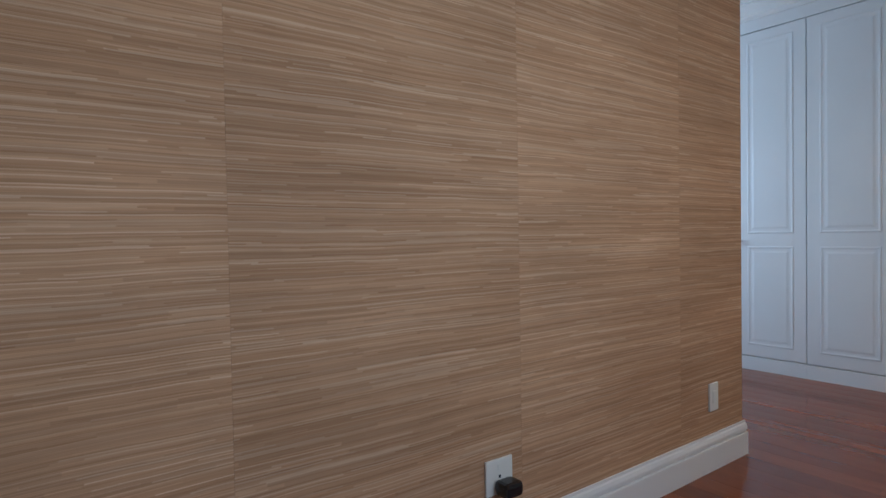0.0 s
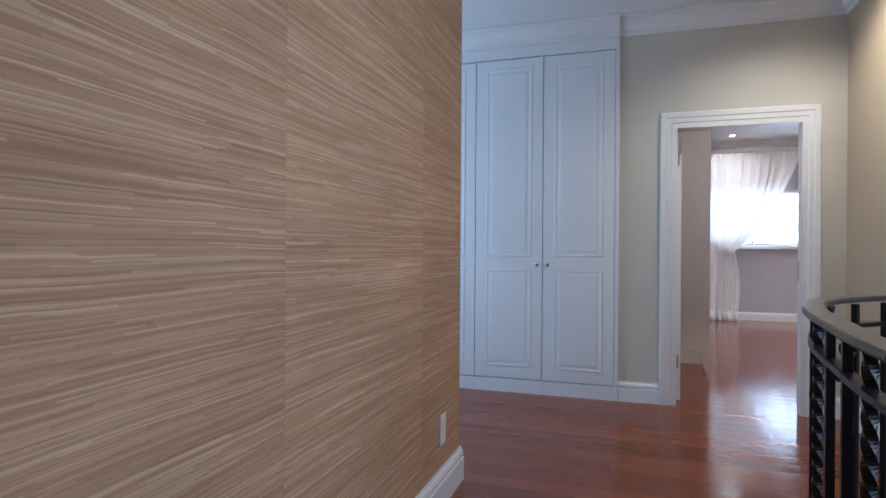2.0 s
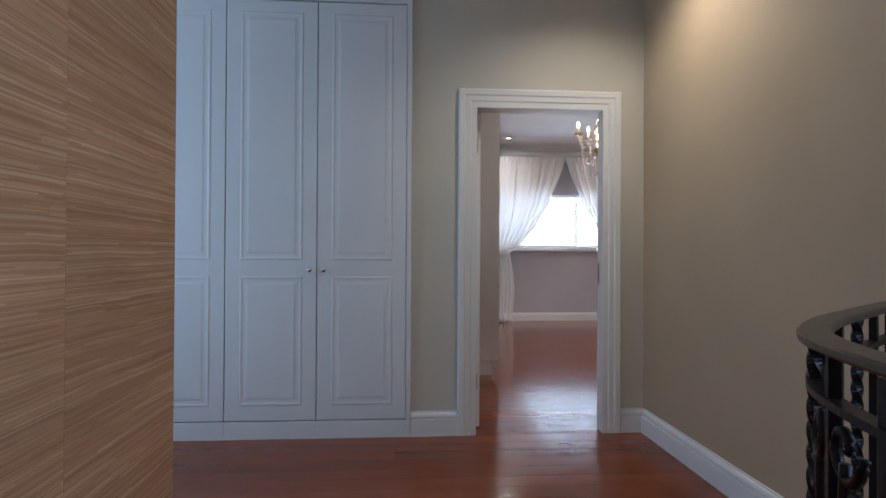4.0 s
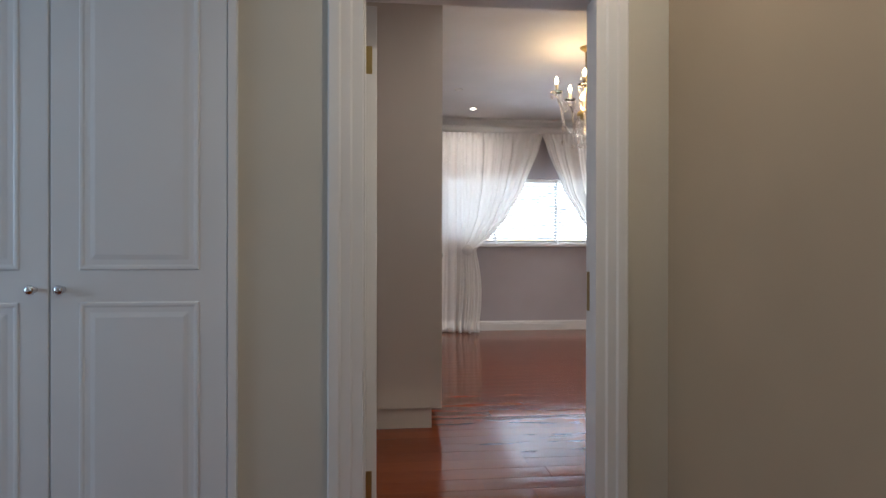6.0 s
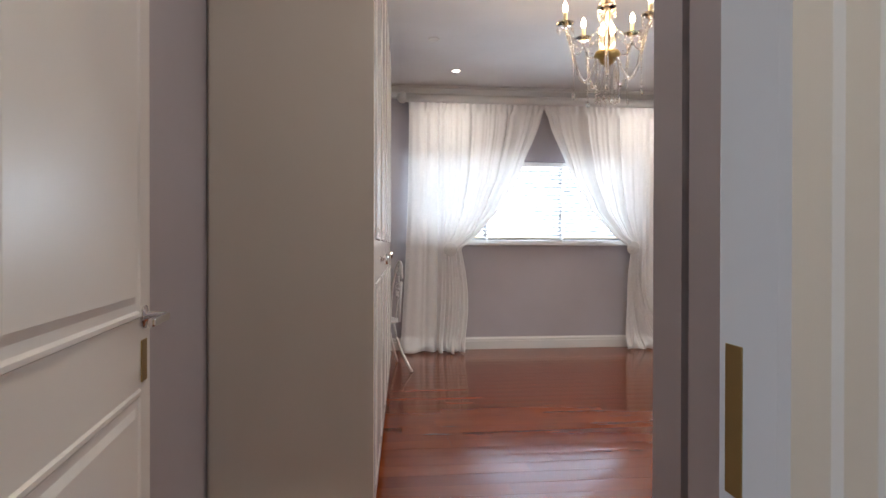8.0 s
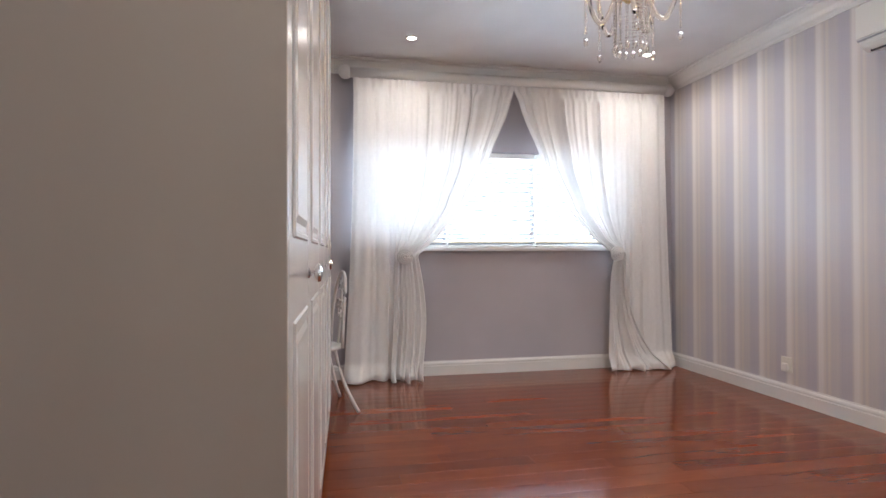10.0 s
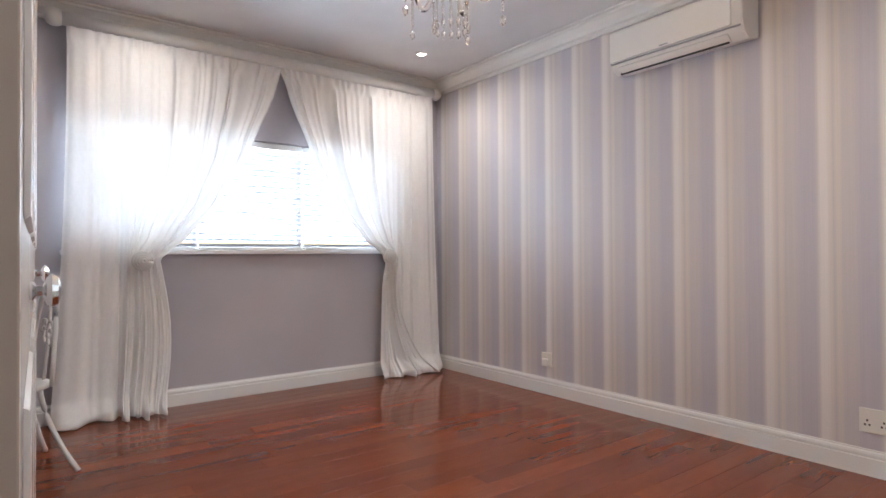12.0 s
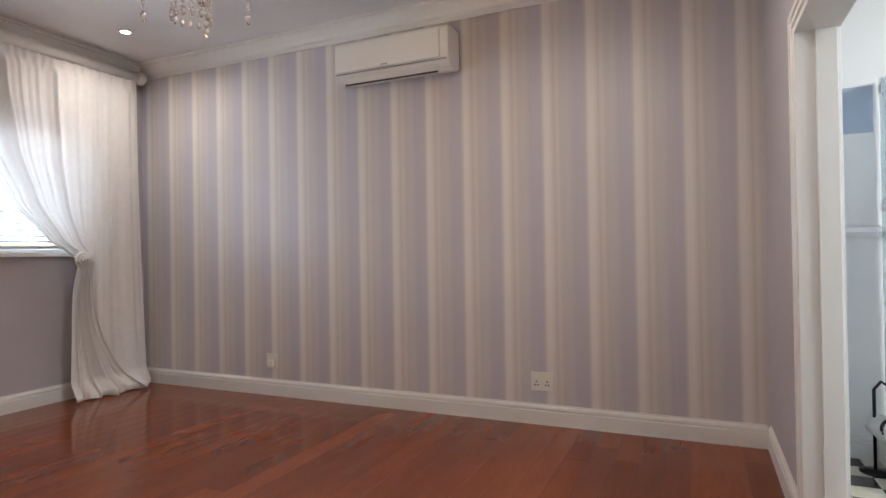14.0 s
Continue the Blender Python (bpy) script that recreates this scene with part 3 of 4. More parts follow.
def plate(name, label, m, w, h, kind):
    """A wall plate; its face looks to local -y, and its middle is the origin."""
    root = thing(name, label, "socket" if kind != "switch" else "switch", m)
    part("plate", box(-w / 2, w / 2, -0.009, 0, -h / 2, h / 2, 0.003), M_IVORY, root)
    if kind == "switch":
        part("rocker", box(-w * 0.2, w * 0.2, -0.012, -0.008, -h * 0.22, h * 0.22, 0.0015), M_IVORY, root)
    else:
        for sx in ([-0.25, 0.25] if kind == "double" else [0.0]):
            part("rocker", box(sx * w - 0.008, sx * w + 0.008, -0.012, -0.008, h * 0.2, h * 0.36, 0.001), M_IVORY, root)
            for dx, dz in ((0, 0.0), (-0.010, -0.022), (0.010, -0.022)):
                part("pin_hole", box(sx * w + dx - 0.004, sx * w + dx + 0.004, -0.0105, -0.008, dz - 0.005, dz + 0.005), M_DARK, root)
    return root


plate("blank_plate", "small ivory plate low on the grasscloth wall", pose(GW, 2.565, 0.337, 0, 0, 90), 0.075, 0.13, "switch")
so = plate("wall_socket", "white wall socket with a black plug in it, on grasscloth", pose(GW, 1.215, 0.325, 0, 0, 90), 0.115, 0.115, "single")
plug = tagged(part("plug_adapter", box(-0.028, 0.045, -0.075, -0.0125, -0.052, -0.004, 0.014), M_BLACK), "black plug adapter pushed into the wall socket", "plug")
plug.matrix_world = pose(GW, 1.215, 0.325, 0, 0, 90)
plate("wall_socket", "small white socket on the striped wallpaper", pose(STR, 9.131, 0.284, 0, 0, -90), 0.105, 0.115, "single")
so = plate("wall_socket", "white double socket on the striped wallpaper", pose(STR, 6.865, 0.284, 0, 0, -90), 0.145, 0.125, "double")
tp = tagged(part("charger", box(-0.022, 0.03, -0.04, -0.0125, -0.045, 0.01, 0.008), M_PLASTIC), "white plug top pushed into the wall socket", "plug")
tp.matrix_world = pose(STR, 9.131, 0.284, 0, 0, -90)
plate("wall_socket", "white socket low on the wall beside the stairs", pose(RW, 2.6, 0.35, 0, 0, -90), 0.08, 0.12, "single")

# ---------------------------------------------------------------- bedroom door, open against the wall
leaf = tagged(thing("door_1", "white panelled bedroom door standing open", "door", pose(D0 + 0.045, DB + 0.014, 0.006, 0, 0, 97.0)), "", "", "", "structure")
lf = part("leaf", panel_door(0.79, 2.02, 0.04, [(0.15, 0.85), (1.0, 1.88)], M_TRIM), M_TRIM, leaf)
for yy, sg in ((-0.001, 1), (0.041, -1)):
    hd = part("handle", lathe([(0.024, 0), (0.026, 0.004), (0.011, 0.008), (0.011, 0.045), (0.009, 0.048)], 14), M_CHROME, lf, "chrome lever handle", True)
    hd.matrix_local = pose(0.735, yy, 1.0, 90 * sg)
    lv = part("lever", box(-0.12, 0.01, 0.038, 0.052, -0.009, 0.009, 0.005), M_CHROME, lf, "chrome lever")
    lv.matrix_local = pose(0.735, yy, 1.0, 0, 0, 180 if sg > 0 else 0) if sg < 0 else pose(0.735, yy - 0.09, 1.0)
part("lock_plate", box(0.715, 0.755, -0.003, 0.0, 0.86, 0.95, 0.001), M_BRASS, lf, "brass keyhole plate")

# ---------------------------------------------------------------- wardrobe
WY0, WY1 = 6.38, 9.22
WX0, WX1 = 0.625, 0.72
slope = (WX1 - WX0) / (WY1 - WY0)


def wx(y):
    return WX0 + slope * (y - WY0)


ang = math.degrees(math.atan(slope))
robe_edges = [WY0 + 0.02, 6.97, 7.53, 8.09, 8.65, WY1]
for i in range(5):
    a, b = robe_edges[i], robe_edges[i + 1]
    unit = thing("wardrobe_unit", "tall glossy white wardrobe unit with a panelled door", "wardrobe", None, "bedroom wardrobe units")
    bm = bmesh.new()
    pts = [(LW, a), (wx(a) - 0.021, a), (wx(b) - 0.021, b), (LW, b)]
    lo, hi = [bm.verts.new((x, y, 0.13)) for x, y in pts], [bm.verts.new((x, y, CEIL - 0.14)) for x, y in pts]
    for j in range(4):
        bm.faces.new((lo[j], lo[(j + 1) % 4], hi[(j + 1) % 4], hi[j]))
    bm.faces.new(lo[::-1])
    bm.faces.new(hi)
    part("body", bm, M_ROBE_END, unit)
    bm = bmesh.new()
    pts = [(LW, a), (wx(a) - 0.065, a), (wx(b) - 0.065, b), (LW, b)]
    lo, hi = [bm.verts.new((x, y, 0.0)) for x, y in pts], [bm.verts.new((x, y, 0.128)) for x, y in pts]
    for j in range(4):
        bm.faces.new((lo[j], lo[(j + 1) % 4], hi[(j + 1) % 4], hi[j]))
    bm.faces.new(lo[::-1])
    bm.faces.new(hi)
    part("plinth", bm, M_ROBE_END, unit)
    w = (b - a) / math.cos(radians(ang)) - 0.005
    dr = part("door", panel_door(w, 2.66, 0.019, [(0.09, 0.88), (1.05, 2.55)], M_ROBE), M_ROBE, unit, "glossy white panelled door")
    dr.matrix_local = pose(wx(a), a + 0.002, 0.135, 0, 0, 90 - ang)
    if i not in (0, 2):
        continue
    kb = part("knob", knob_mesh(0.026), M_CHROME, dr, "faceted chrome knob", False)
    kb.matrix_local = pose(w - 0.05 if i % 2 == 0 else 0.05, -0.001, 0.965, 90)
endp = thing("wardrobe_end_panel", "plain off-white end board of the wardrobe", "panel")
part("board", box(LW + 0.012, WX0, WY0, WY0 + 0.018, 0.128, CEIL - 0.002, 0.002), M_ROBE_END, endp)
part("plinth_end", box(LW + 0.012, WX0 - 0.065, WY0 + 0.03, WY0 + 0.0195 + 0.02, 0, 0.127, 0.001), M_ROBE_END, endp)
setting("trim_wardrobe_head", box(LW, WX0 - 0.03, WY0 + 0.02, WY1, CEIL - 0.138, CEIL - 0.002), M_ROBE, "white filler above the wardrobe", "trim")

# ---------------------------------------------------------------- window, blinds, curtains
win = tagged(thing("window_1", "wide white framed window with three casements, full of daylight", "window"), "", "", "", "structure")
part("window_sill", box(0.90, 3.64, WIN - 0.045, WIN + 0.2, 1.17, 1.204, 0.004), M_TRIM, win, "white painted sill")
wy0, wy1 = WIN + 0.13, WIN + 0.18
cols = [0.94, 1.83, 2.72, 3.60]
part("window_frame", box(0.94, 3.60, wy0, wy1, 1.205, 1.25, 0.003), M_TRIM, win)
part("window_frame", box(0.94, 3.60, wy0, wy1, 2.085, 2.13, 0.003), M_TRIM, win)
for x in cols:
    x = min(max(x, 0.965), 3.575)
    part("mullion", box(x - 0.025, x + 0.025, wy0 + 0.001, wy1 - 0.001, 1.25, 2.085, 0.003), M_TRIM, win)
for a, b in zip(cols, cols[1:]):
    pn = part("pane", box(a + 0.03, b - 0.03, wy0 + 0.02, wy0 + 0.026, 1.25, 2.085), M_GLASS, win)
    pn.visible_shadow = False


def slat_mesh(w):
    bm = bmesh.new()
    prof = [(-0.024, -0.002), (-0.012, 0.001), (0.0, 0.002), (0.012, 0.001), (0.024, -0.002), (0.024, -0.0035), (0.0, 0.0005), (-0.024, -0.0035)]
    ends = [[bm.verts.new((x, o, z)) for o, z in prof] for x in (0, w)]
    for i in range(len(prof)):
        j = (i + 1) % len(prof)
        bm.faces.new((ends[0][i], ends[0][j], ends[1][j], ends[1][i]))
    return mesh_of(bm, "slat", M_SLAT)


for a, b in zip(cols, cols[1:]):
    bl = thing("venetian_blind", "white wide-slat blind lowered over the window", "blind", pose(a + 0.012, WIN + 0.075, 0), "window blinds")
    w = b - a - 0.024
    part("headrail", box(0, w, -0.028, 0.028, 2.075, 2.125, 0.003), M_PLASTIC, bl)
    sm = slat_mesh(w)
    for k in range(18):
        ob = new("slat", sm)
        ob.parent = bl
        ob.location = (0, 0, 1.245 + 0.046 * k)
        ob.rotation_euler = (radians(-28), 0, 0)
    part("bottom_rail", box(0, w, -0.025, 0.025, 1.208, 1.226, 0.003), M_PLASTIC, bl)
    for fx in (0.15, 0.85):
        part("ladder_tape", box(w * fx - 0.0015, w * fx + 0.0015, -0.0285, -0.0265, 1.22, 2.08), M_PLASTIC, bl)


def lerp_keys(keys, z):
    """Smooth value between (z, value) keys, highest z first."""
    if z >= keys[0][0]:
        return keys[0][1]
    for (za, a), (zb, b) in zip(keys, keys[1:]):
        if zb <= z <= za:
            t = (za - z) / (za - zb)
            return a + (b - a) * (t * t * (3 - 2 * t) * 0.35 + t * 0.65)
    return keys[-1][1]


def ease(t):
    t = max(0.0, min(1.0, t))
    return t * t * (3 - 2 * t)


SWEEP = [(2.735, 0.0), (2.55, 0.065), (2.0, 0.29), (1.6, 0.53), (1.3, 0.79), (1.2, 0.92), (1.13, 1.0)]
TOP, TIE = 2.735, 1.13


def curtain_mesh(top, tie, hem, split, folds, seed, flare, belly):
    """A pleated sheer: top, tie and hem give the cloth's outer and inner ends; beyond split it is gathered to the tie."""
    rnd = random.Random(seed)
    ph = [rnd.uniform(0, 6.28) for _ in range(8)]
    nu, nv = 300, 110
    way = 1 if top[1] > top[0] else -1
    bm = bmesh.new()
    grid = []
    for j in range(nv + 1):
        z = TOP * (1 - j / nv)
        fall = lerp_keys(SWEEP, z) if z > TIE else 1.0
        drop = max(0.0, (TIE - z) / TIE)
        low = max(0.0, 1 - z / 0.16)
        row = []
        for i in range(nu + 1):
            u = i / nu
            s = max(0.0, (u - split) / (1 - split))
            x_top = top[0] + (top[1] - top[0]) * u
            straight = x_top + (hem[0] - top[0]) * (1 - z / TOP) ** 2 * (1 - u / split if u < split else 0)
            if u <= split:
                x = straight
                gather = 0.0
            else:
                x_tie = tie[0] + (tie[1] - tie[0]) * s
                x_tie = x_top + (x_tie - x_top) * ease(s * 4.0)
                gather = ease(s * 2.5)
                if z > TIE:
                    x = x_top + (x_tie - x_top) * fall ** (1 + 1.3 * (1 - s))
                else:
                    x_hem = hem[1] + (hem[2] - hem[1]) * s
                    x_hem = x_top + (x_hem - x_top) * ease(s * 4.0)
                    x = x_tie + (x_hem - x_tie) * drop ** flare + way * belly * gather * math.sin(math.pi * min(1, drop * 1.05)) * s
            near = math.exp(-((z - TIE) / 0.16) ** 2)
            head = ease((z - 2.60) / 0.09)
            w = u + 0.012 * math.sin(u * 17 + ph[0]) + 0.006 * math.sin(u * 41 + ph[3])
            wob = 0.5 * math.sin(ph[0] + z * 1.1 + u * 5) * (1 - z / TOP)
            size = 0.65 + 0.35 * math.sin(u * 23 + ph[5] + z * 0.5)
            phase = w * folds * 6.283 + wob
            pleat = math.sin(phase) + 0.28 * math.sin(2 * phase + ph[1])
            crease = 0.16 * math.sin(w * folds * 2.7 * 6.283 + ph[2] + 2 * wob)
            amp = (0.015 + 0.013 * (1 - z / TOP)) * (1 - 0.55 * near * gather)
            y = WIN - 0.135 + amp * (size * pleat + crease) * (1 - head) + head * 0.007 * math.sin(w * folds * 2 * 6.283)
            y -= gather * (0.055 * near + 0.045 * drop)
            y -= 0.018 * (1 - head) * math.sin(u * folds * 0.31 * 6.283 + ph[4])
            x += 0.010 * math.cos(phase) * size * (1 - head) * (1 - 0.6 * near * gather)
            y -= low * (0.075 + 0.045 * math.sin(u * 19 + ph[4]) + 0.03 * math.sin(u * 47 + ph[6]))
            zz = z + low * 0.022 * (1 + math.sin(u * 33 + ph[5]))
            if j == nv:
                y += 0.03 + 0.02 * math.sin(u * 27 + ph[7])
                zz = 0.004 + 0.005 * (1 + math.sin(u * 60))
            row.append(bm.verts.new((x, y, zz)))
        grid.append(row)
    for r0, r1 in zip(grid, grid[1:]):
        for i in range(nu):
            bm.faces.new((r0[i], r0[i + 1], r1[i + 1], r1[i]))
    return bm


def rosette(root, x, z):
    bm = bmesh.new()
    for k, (r, dy) in enumerate(((0.062, 0.0), (0.046, -0.012), (0.030, -0.022), (0.014, -0.03))):
        ring = [(x + r * math.cos(t * 0.3142), WIN - 0.275 + dy * 1.3, z + r * math.sin(t * 0.3142)) for t in range(21)]
        sweep(ring, circle(0.011, 6), bm=bm)
    lathe([(0.06, 0), (0.06, 0.012)], 20, pose(x, WIN - 0.265, z, 90), bm)
    part("tieback_rosette", bm, M_TRIM, root, "pale cloth rosette tieback", True)


cl = thing("curtain", "sheer white curtain tied back at the window, pooling on the floor", "curtain", None, "window curtains")
part("cloth", curtain_mesh((0.93, 2.45), (1.24, 1.50), (0.84, 1.16, 1.53), 0.16, 11, 4, 0.9, 0.06), M_SHEER, cl, "", True)
rosette(cl, 1.375, 1.12)
cr = thing("curtain", "sheer white curtain tied back at the window beside the striped wall", "curtain", None, "window curtains")
part("cloth", curtain_mesh((4.02, 2.43), (3.62, 3.43), (4.10, 4.22, 3.37), 0.22, 11, 9, 2.6, 0.015), M_SHEER, cr, "", True)
rosette(cr, 3.425, 1.14)
pole = thing("curtain_pole", "thick white curtain pole with ball finials", "curtain pole")
part("pole", lathe([(0.046, 0), (0.046, 3.14)], 24, pose(0.90, WIN - 0.115, 2.785, 0, 90)), M_TRIM, pole, "", True)
for x in (0.862, 4.075):
    bm = bmesh.new()
    bmesh.ops.create_uvsphere(bm, u_segments=20, v_segments=14, radius=0.062)
    bmesh.ops.translate(bm, verts=bm.verts, vec=(x, WIN - 0.115, 2.785))
    part("finial", bm, M_TRIM, pole, "", True)
    part("bracket", box(x + (0.09 if x < 2 else -0.11), x + (0.11 if x < 2 else -0.09), WIN - 0.10, WIN - 0.001, 2.77, 2.80, 0.003), M_TRIM, pole)

# ---------------------------------------------------------------- air conditioner
AY0, AY1, AZ0, AZ1 = 7.42, 8.325, 2.405, 2.71
ac = thing("air_conditioner", "white split air conditioner unit high on the striped wall", "air conditioner")
prof = [(0, AZ0 + 0.03), (0.13, AZ0), (0.175, AZ0 + 0.03), (0.195, AZ0 + 0.06), (0.21, AZ0 + 0.12), (0.205, AZ1 - 0.03), (0.18, AZ1), (0, AZ1)]
bm = bmesh.new()
ends = [[bm.verts.new((STR - 0.001 - o, y, z)) for o, z in prof] for y in (AY0, AY1)]
for i in range(len(prof)):
    j = (i + 1) % len(prof)
    bm.faces.new((ends[0][i], ends[0][j], ends[1][j], ends[1][i]))
bm.faces.new(ends[0])
bm.faces.new(ends[1])
bmesh.ops.bevel(bm, geom=list(bm.edges), offset=0.006, segments=2, affect="EDGES")
part("casing", bm, M_PLASTIC, ac)
part("front_panel", box(STR - 0.222, STR - 0.206, AY0 + 0.06, AY1 - 0.004, AZ0 + 0.075, AZ1 - 0.025, 0.006), M_PLASTIC, ac)
fl = part("louvre", box(-0.035, 0.035, AY0 + 0.09, AY1 - 0.06, -0.004, 0.004, 0.002), M_PLASTIC, ac)
fl.matrix_local = pose(STR - 0.168, 0, AZ0 + 0.018, 0, 38, 0)
part("panel_seam", box(STR - 0.2135, STR - 0.2, AY0 + 0.012, AY1 - 0.006, AZ0 + 0.063, AZ0 + 0.070), M_GREY, ac, "shadow gap under the front panel")
part("outlet_slot", box(STR - 0.158, STR - 0.146, AY0 + 0.10, AY1 - 0.05, AZ0 - 0.004, AZ0 + 0.010), M_DARK, ac, "dark air outlet slot")
part("badge", box(STR - 0.2235, STR - 0.2215, AY0 + 0.46, AY0 + 0.52, AZ0 + 0.085, AZ0 + 0.094), M_GREY, ac, "small grey badge")

# ---------------------------------------------------------------- downlights


def downlight(x, y, z, lit=True):
    root = thing("downlight", "small round recessed ceiling downlight, lit; some of the set added unseen" if lit else "small round recessed ceiling downlight, unlit", "downlight", pose(x, y, z), "ceiling downlights")
    bm = bmesh.new()
    sweep([(0.042 * math.cos(a * 0.2618), 0.042 * math.sin(a * 0.2618), -0.003) for a in range(25)], circle(0.007, 6), bm=bm)
    part("ring", bm, M_PLASTIC, root, "", True)
    part("lens", lathe([(0.036, -0.004), (0.036, -0.001)], 20), M_LAMP if lit else M_PLASTIC, root, "glowing lens" if lit else "")
    return root


# The added fill lamps get the same fitting as the real downlights.
for sx, sy, watts in SPOTS_ROOM:
    downlight(sx, sy, CEIL)
downlight(1.085, 9.12, CEIL, False)
for sx, sy, watts in SPOTS_HALL:
    downlight(sx, sy, HALLC)

# ---------------------------------------------------------------- chandelier
CX, CY = 2.03, 7.65
ch = thing("chandelier", "crystal chandelier with candle bulbs and hanging beads, lit", "chandelier", pose(CX, CY, CEIL))
part("ceiling_rose", lathe([(0.05, 0), (0.055, -0.012), (0.03, -0.03), (0.012, -0.045)], 20), M_BRASS, ch, "brass ceiling rose", True)
part("stem", lathe([(0.006, -0.04), (0.006, -0.20), (0.03, -0.21), (0.035, -0.225), (0.012, -0.24), (0.012, -0.62)], 12), M_BRASS, ch, "brass stem", True)
part("column", lathe([(0.03, -0.245), (0.055, -0.28), (0.05, -0.33), (0.025, -0.37), (0.035, -0.40), (0.06, -0.47), (0.045, -0.53), (0.03, -0.56)], 16), M_CRYSTAL, ch, "turned crystal column", True)
part("hub", lathe([(0.03, -0.56), (0.075, -0.575), (0.08, -0.60), (0.05, -0.63), (0.015, -0.66)], 18), M_BRASS, ch, "brass hub", True)
bead = bmesh.new()
bmesh.ops.create_icosphere(bead, subdivisions=1, radius=0.0085)
bead_mesh = [(v.co.copy()) for v in bead.verts], [[v.index for v in f.verts] for f in bead.faces]
bead.free()


def beads(points, bm, scale=1.0, long=1.0):
    for p in points:
        vs = [bm.verts.new(Vector(p) + Vector((c.x * scale, c.y * scale, c.z * scale * long))) for c in bead_mesh[0]]
        for f in bead_mesh[1]:
            bm.faces.new([vs[i] for i in f])
    return bm


ARMS = 5
for k in range(ARMS):
    a = 2 * math.pi * k / ARMS + 0.55
    ca, sa = math.cos(a), math.sin(a)
    tips = []
    for i in range(21):
        t = i / 20
        r = 0.06 + 0.20 * t
        z = -0.61 - 0.16 * math.sin(math.pi * min(1, t * 1.15)) + 0.19 * t ** 3
        tips.append((r * ca, r * sa, z))
    part("arm", sweep(tips, circle(0.011, 8)), M_CRYSTAL, ch, "curved crystal arm", True)
    ex, ey, ez = tips[-1]
    m = pose(ex, ey, ez)
    part("drip_pan", lathe([(0.012, -0.005), (0.05, 0.012), (0.056, 0.022), (0.05, 0.02), (0.012, 0.006)], 16, m), M_CRYSTAL, ch, "scalloped glass drip pan", True)
    part("candle", lathe([(0.013, 0.005), (0.013, 0.085), (0.008, 0.09)], 12, m), M_CANDLE, ch, "cream candle sleeve", True)
    part("bulb", lathe([(0.008, 0.088), (0.017, 0.108), (0.015, 0.13), (0.004, 0.155), (0.001, 0.158)], 12, m), M_BULB, ch, "glowing candle bulb", True)
    bm = bmesh.new()
    for q in range(6):
        b = 6.283 * q / 6
        beads([(ex + 0.05 * math.cos(b), ey + 0.05 * math.sin(b), ez - 0.012 - 0.02 * i) for i in range(2)], bm, 0.9, 1.5)
    beads([(ex * 0.80, ey * 0.80, ez - 0.06 - 0.017 * i) for i in range(20)], bm, 0.9)
    beads([(ex * 0.80, ey * 0.80, ez - 0.425)], bm, 1.5, 1.8)
    na = a + 2 * math.pi / ARMS
    for i in range(1, 16):
        t = i / 16
        x = (ex * (1 - t) + 0.26 * math.cos(na) * t)
        y = (ey * (1 - t) + 0.26 * math.sin(na) * t)
        beads([(x, y, ez - 0.02 - 0.42 * t * (1 - t))], bm, 0.75)
    for i in range(1, 12):
        t = i / 12
        beads([(ex * (1 - t) + 0.05 * ca * t, ey * (1 - t) + 0.05 * sa * t, ez - 0.05 - 0.35 * t * (1 - t) - 0.0 * t)], bm, 0.75)
    tagged(part("bead_string", bm, M_CRYSTAL, ch, "strings of cut crystal beads"), kind="stuff")
bm = bmesh.new()
for q in range(14):
    b = 6.283 * q / 14
    beads([(0.07 * math.cos(b), 0.07 * math.sin(b), -0.63 - 0.016 * i) for i in range(14)], bm, 0.7)
    beads([(0.07 * math.cos(b), 0.07 * math.sin(b), -0.87)], bm, 1.2, 2.0)
tagged(part("bead_skirt", bm, M_CRYSTAL, ch, "ring of hanging crystal drops"), kind="stuff")
cl_lamp = new("chandelier_light", bpy.data.lights.new("chandelier_light", "POINT"))
cl_lamp.data.energy, cl_lamp.data.color, cl_lamp.data.shadow_soft_size = 22, (1.0, 0.66, 0.34), 0.12
cl_lamp.location = (CX, CY, CEIL - 0.42)

# ---------------------------------------------------------------- chair in the nook
chair = thing("ornate_chair", "white painted ornate metal chair beside the wardrobe", "chair", pose(0.60, 9.72, 0, 0, 0, 12))


def leg_mesh(x, y, dx, dy):
    pts = [(x + dx * t * t + 0.015 * math.sin(t * 3.1), y + dy * t * t, 0.44 * (1 - t) + 0.004) for t in [i / 12 for i in range(13)]]
    return sweep(pts, circle(0.013, 8))


for x, y, dx, dy in ((-0.13, -0.13, -0.09, -0.11), (0.13, -0.13, 0.14, -0.15), (-0.13, 0.13, -0.09, 0.10), (0.13, 0.13, 0.12, 0.10)):
    part("leg", leg_mesh(x, y, dx, dy), M_TRIM, chair, "", True)
bm = lathe([(0.19, 0.435), (0.215, 0.445), (0.215, 0.462), (0.19, 0.47)], 24)
part("seat", bm, M_TRIM, chair, "round white seat", True)
bm = bmesh.new()
hoop = [(0.17 + 0.05 * math.sin(math.pi * t), -0.19 * math.cos(math.pi * t), 0.46 + 0.55 * math.sin(math.pi * t) ** 0.6) for t in [i / 30 for i in range(31)]]
sweep(hoop, circle(0.013, 8), bm=bm)
part("back_frame", bm, M_TRIM, chair, "", True)
bm = bmesh.new()
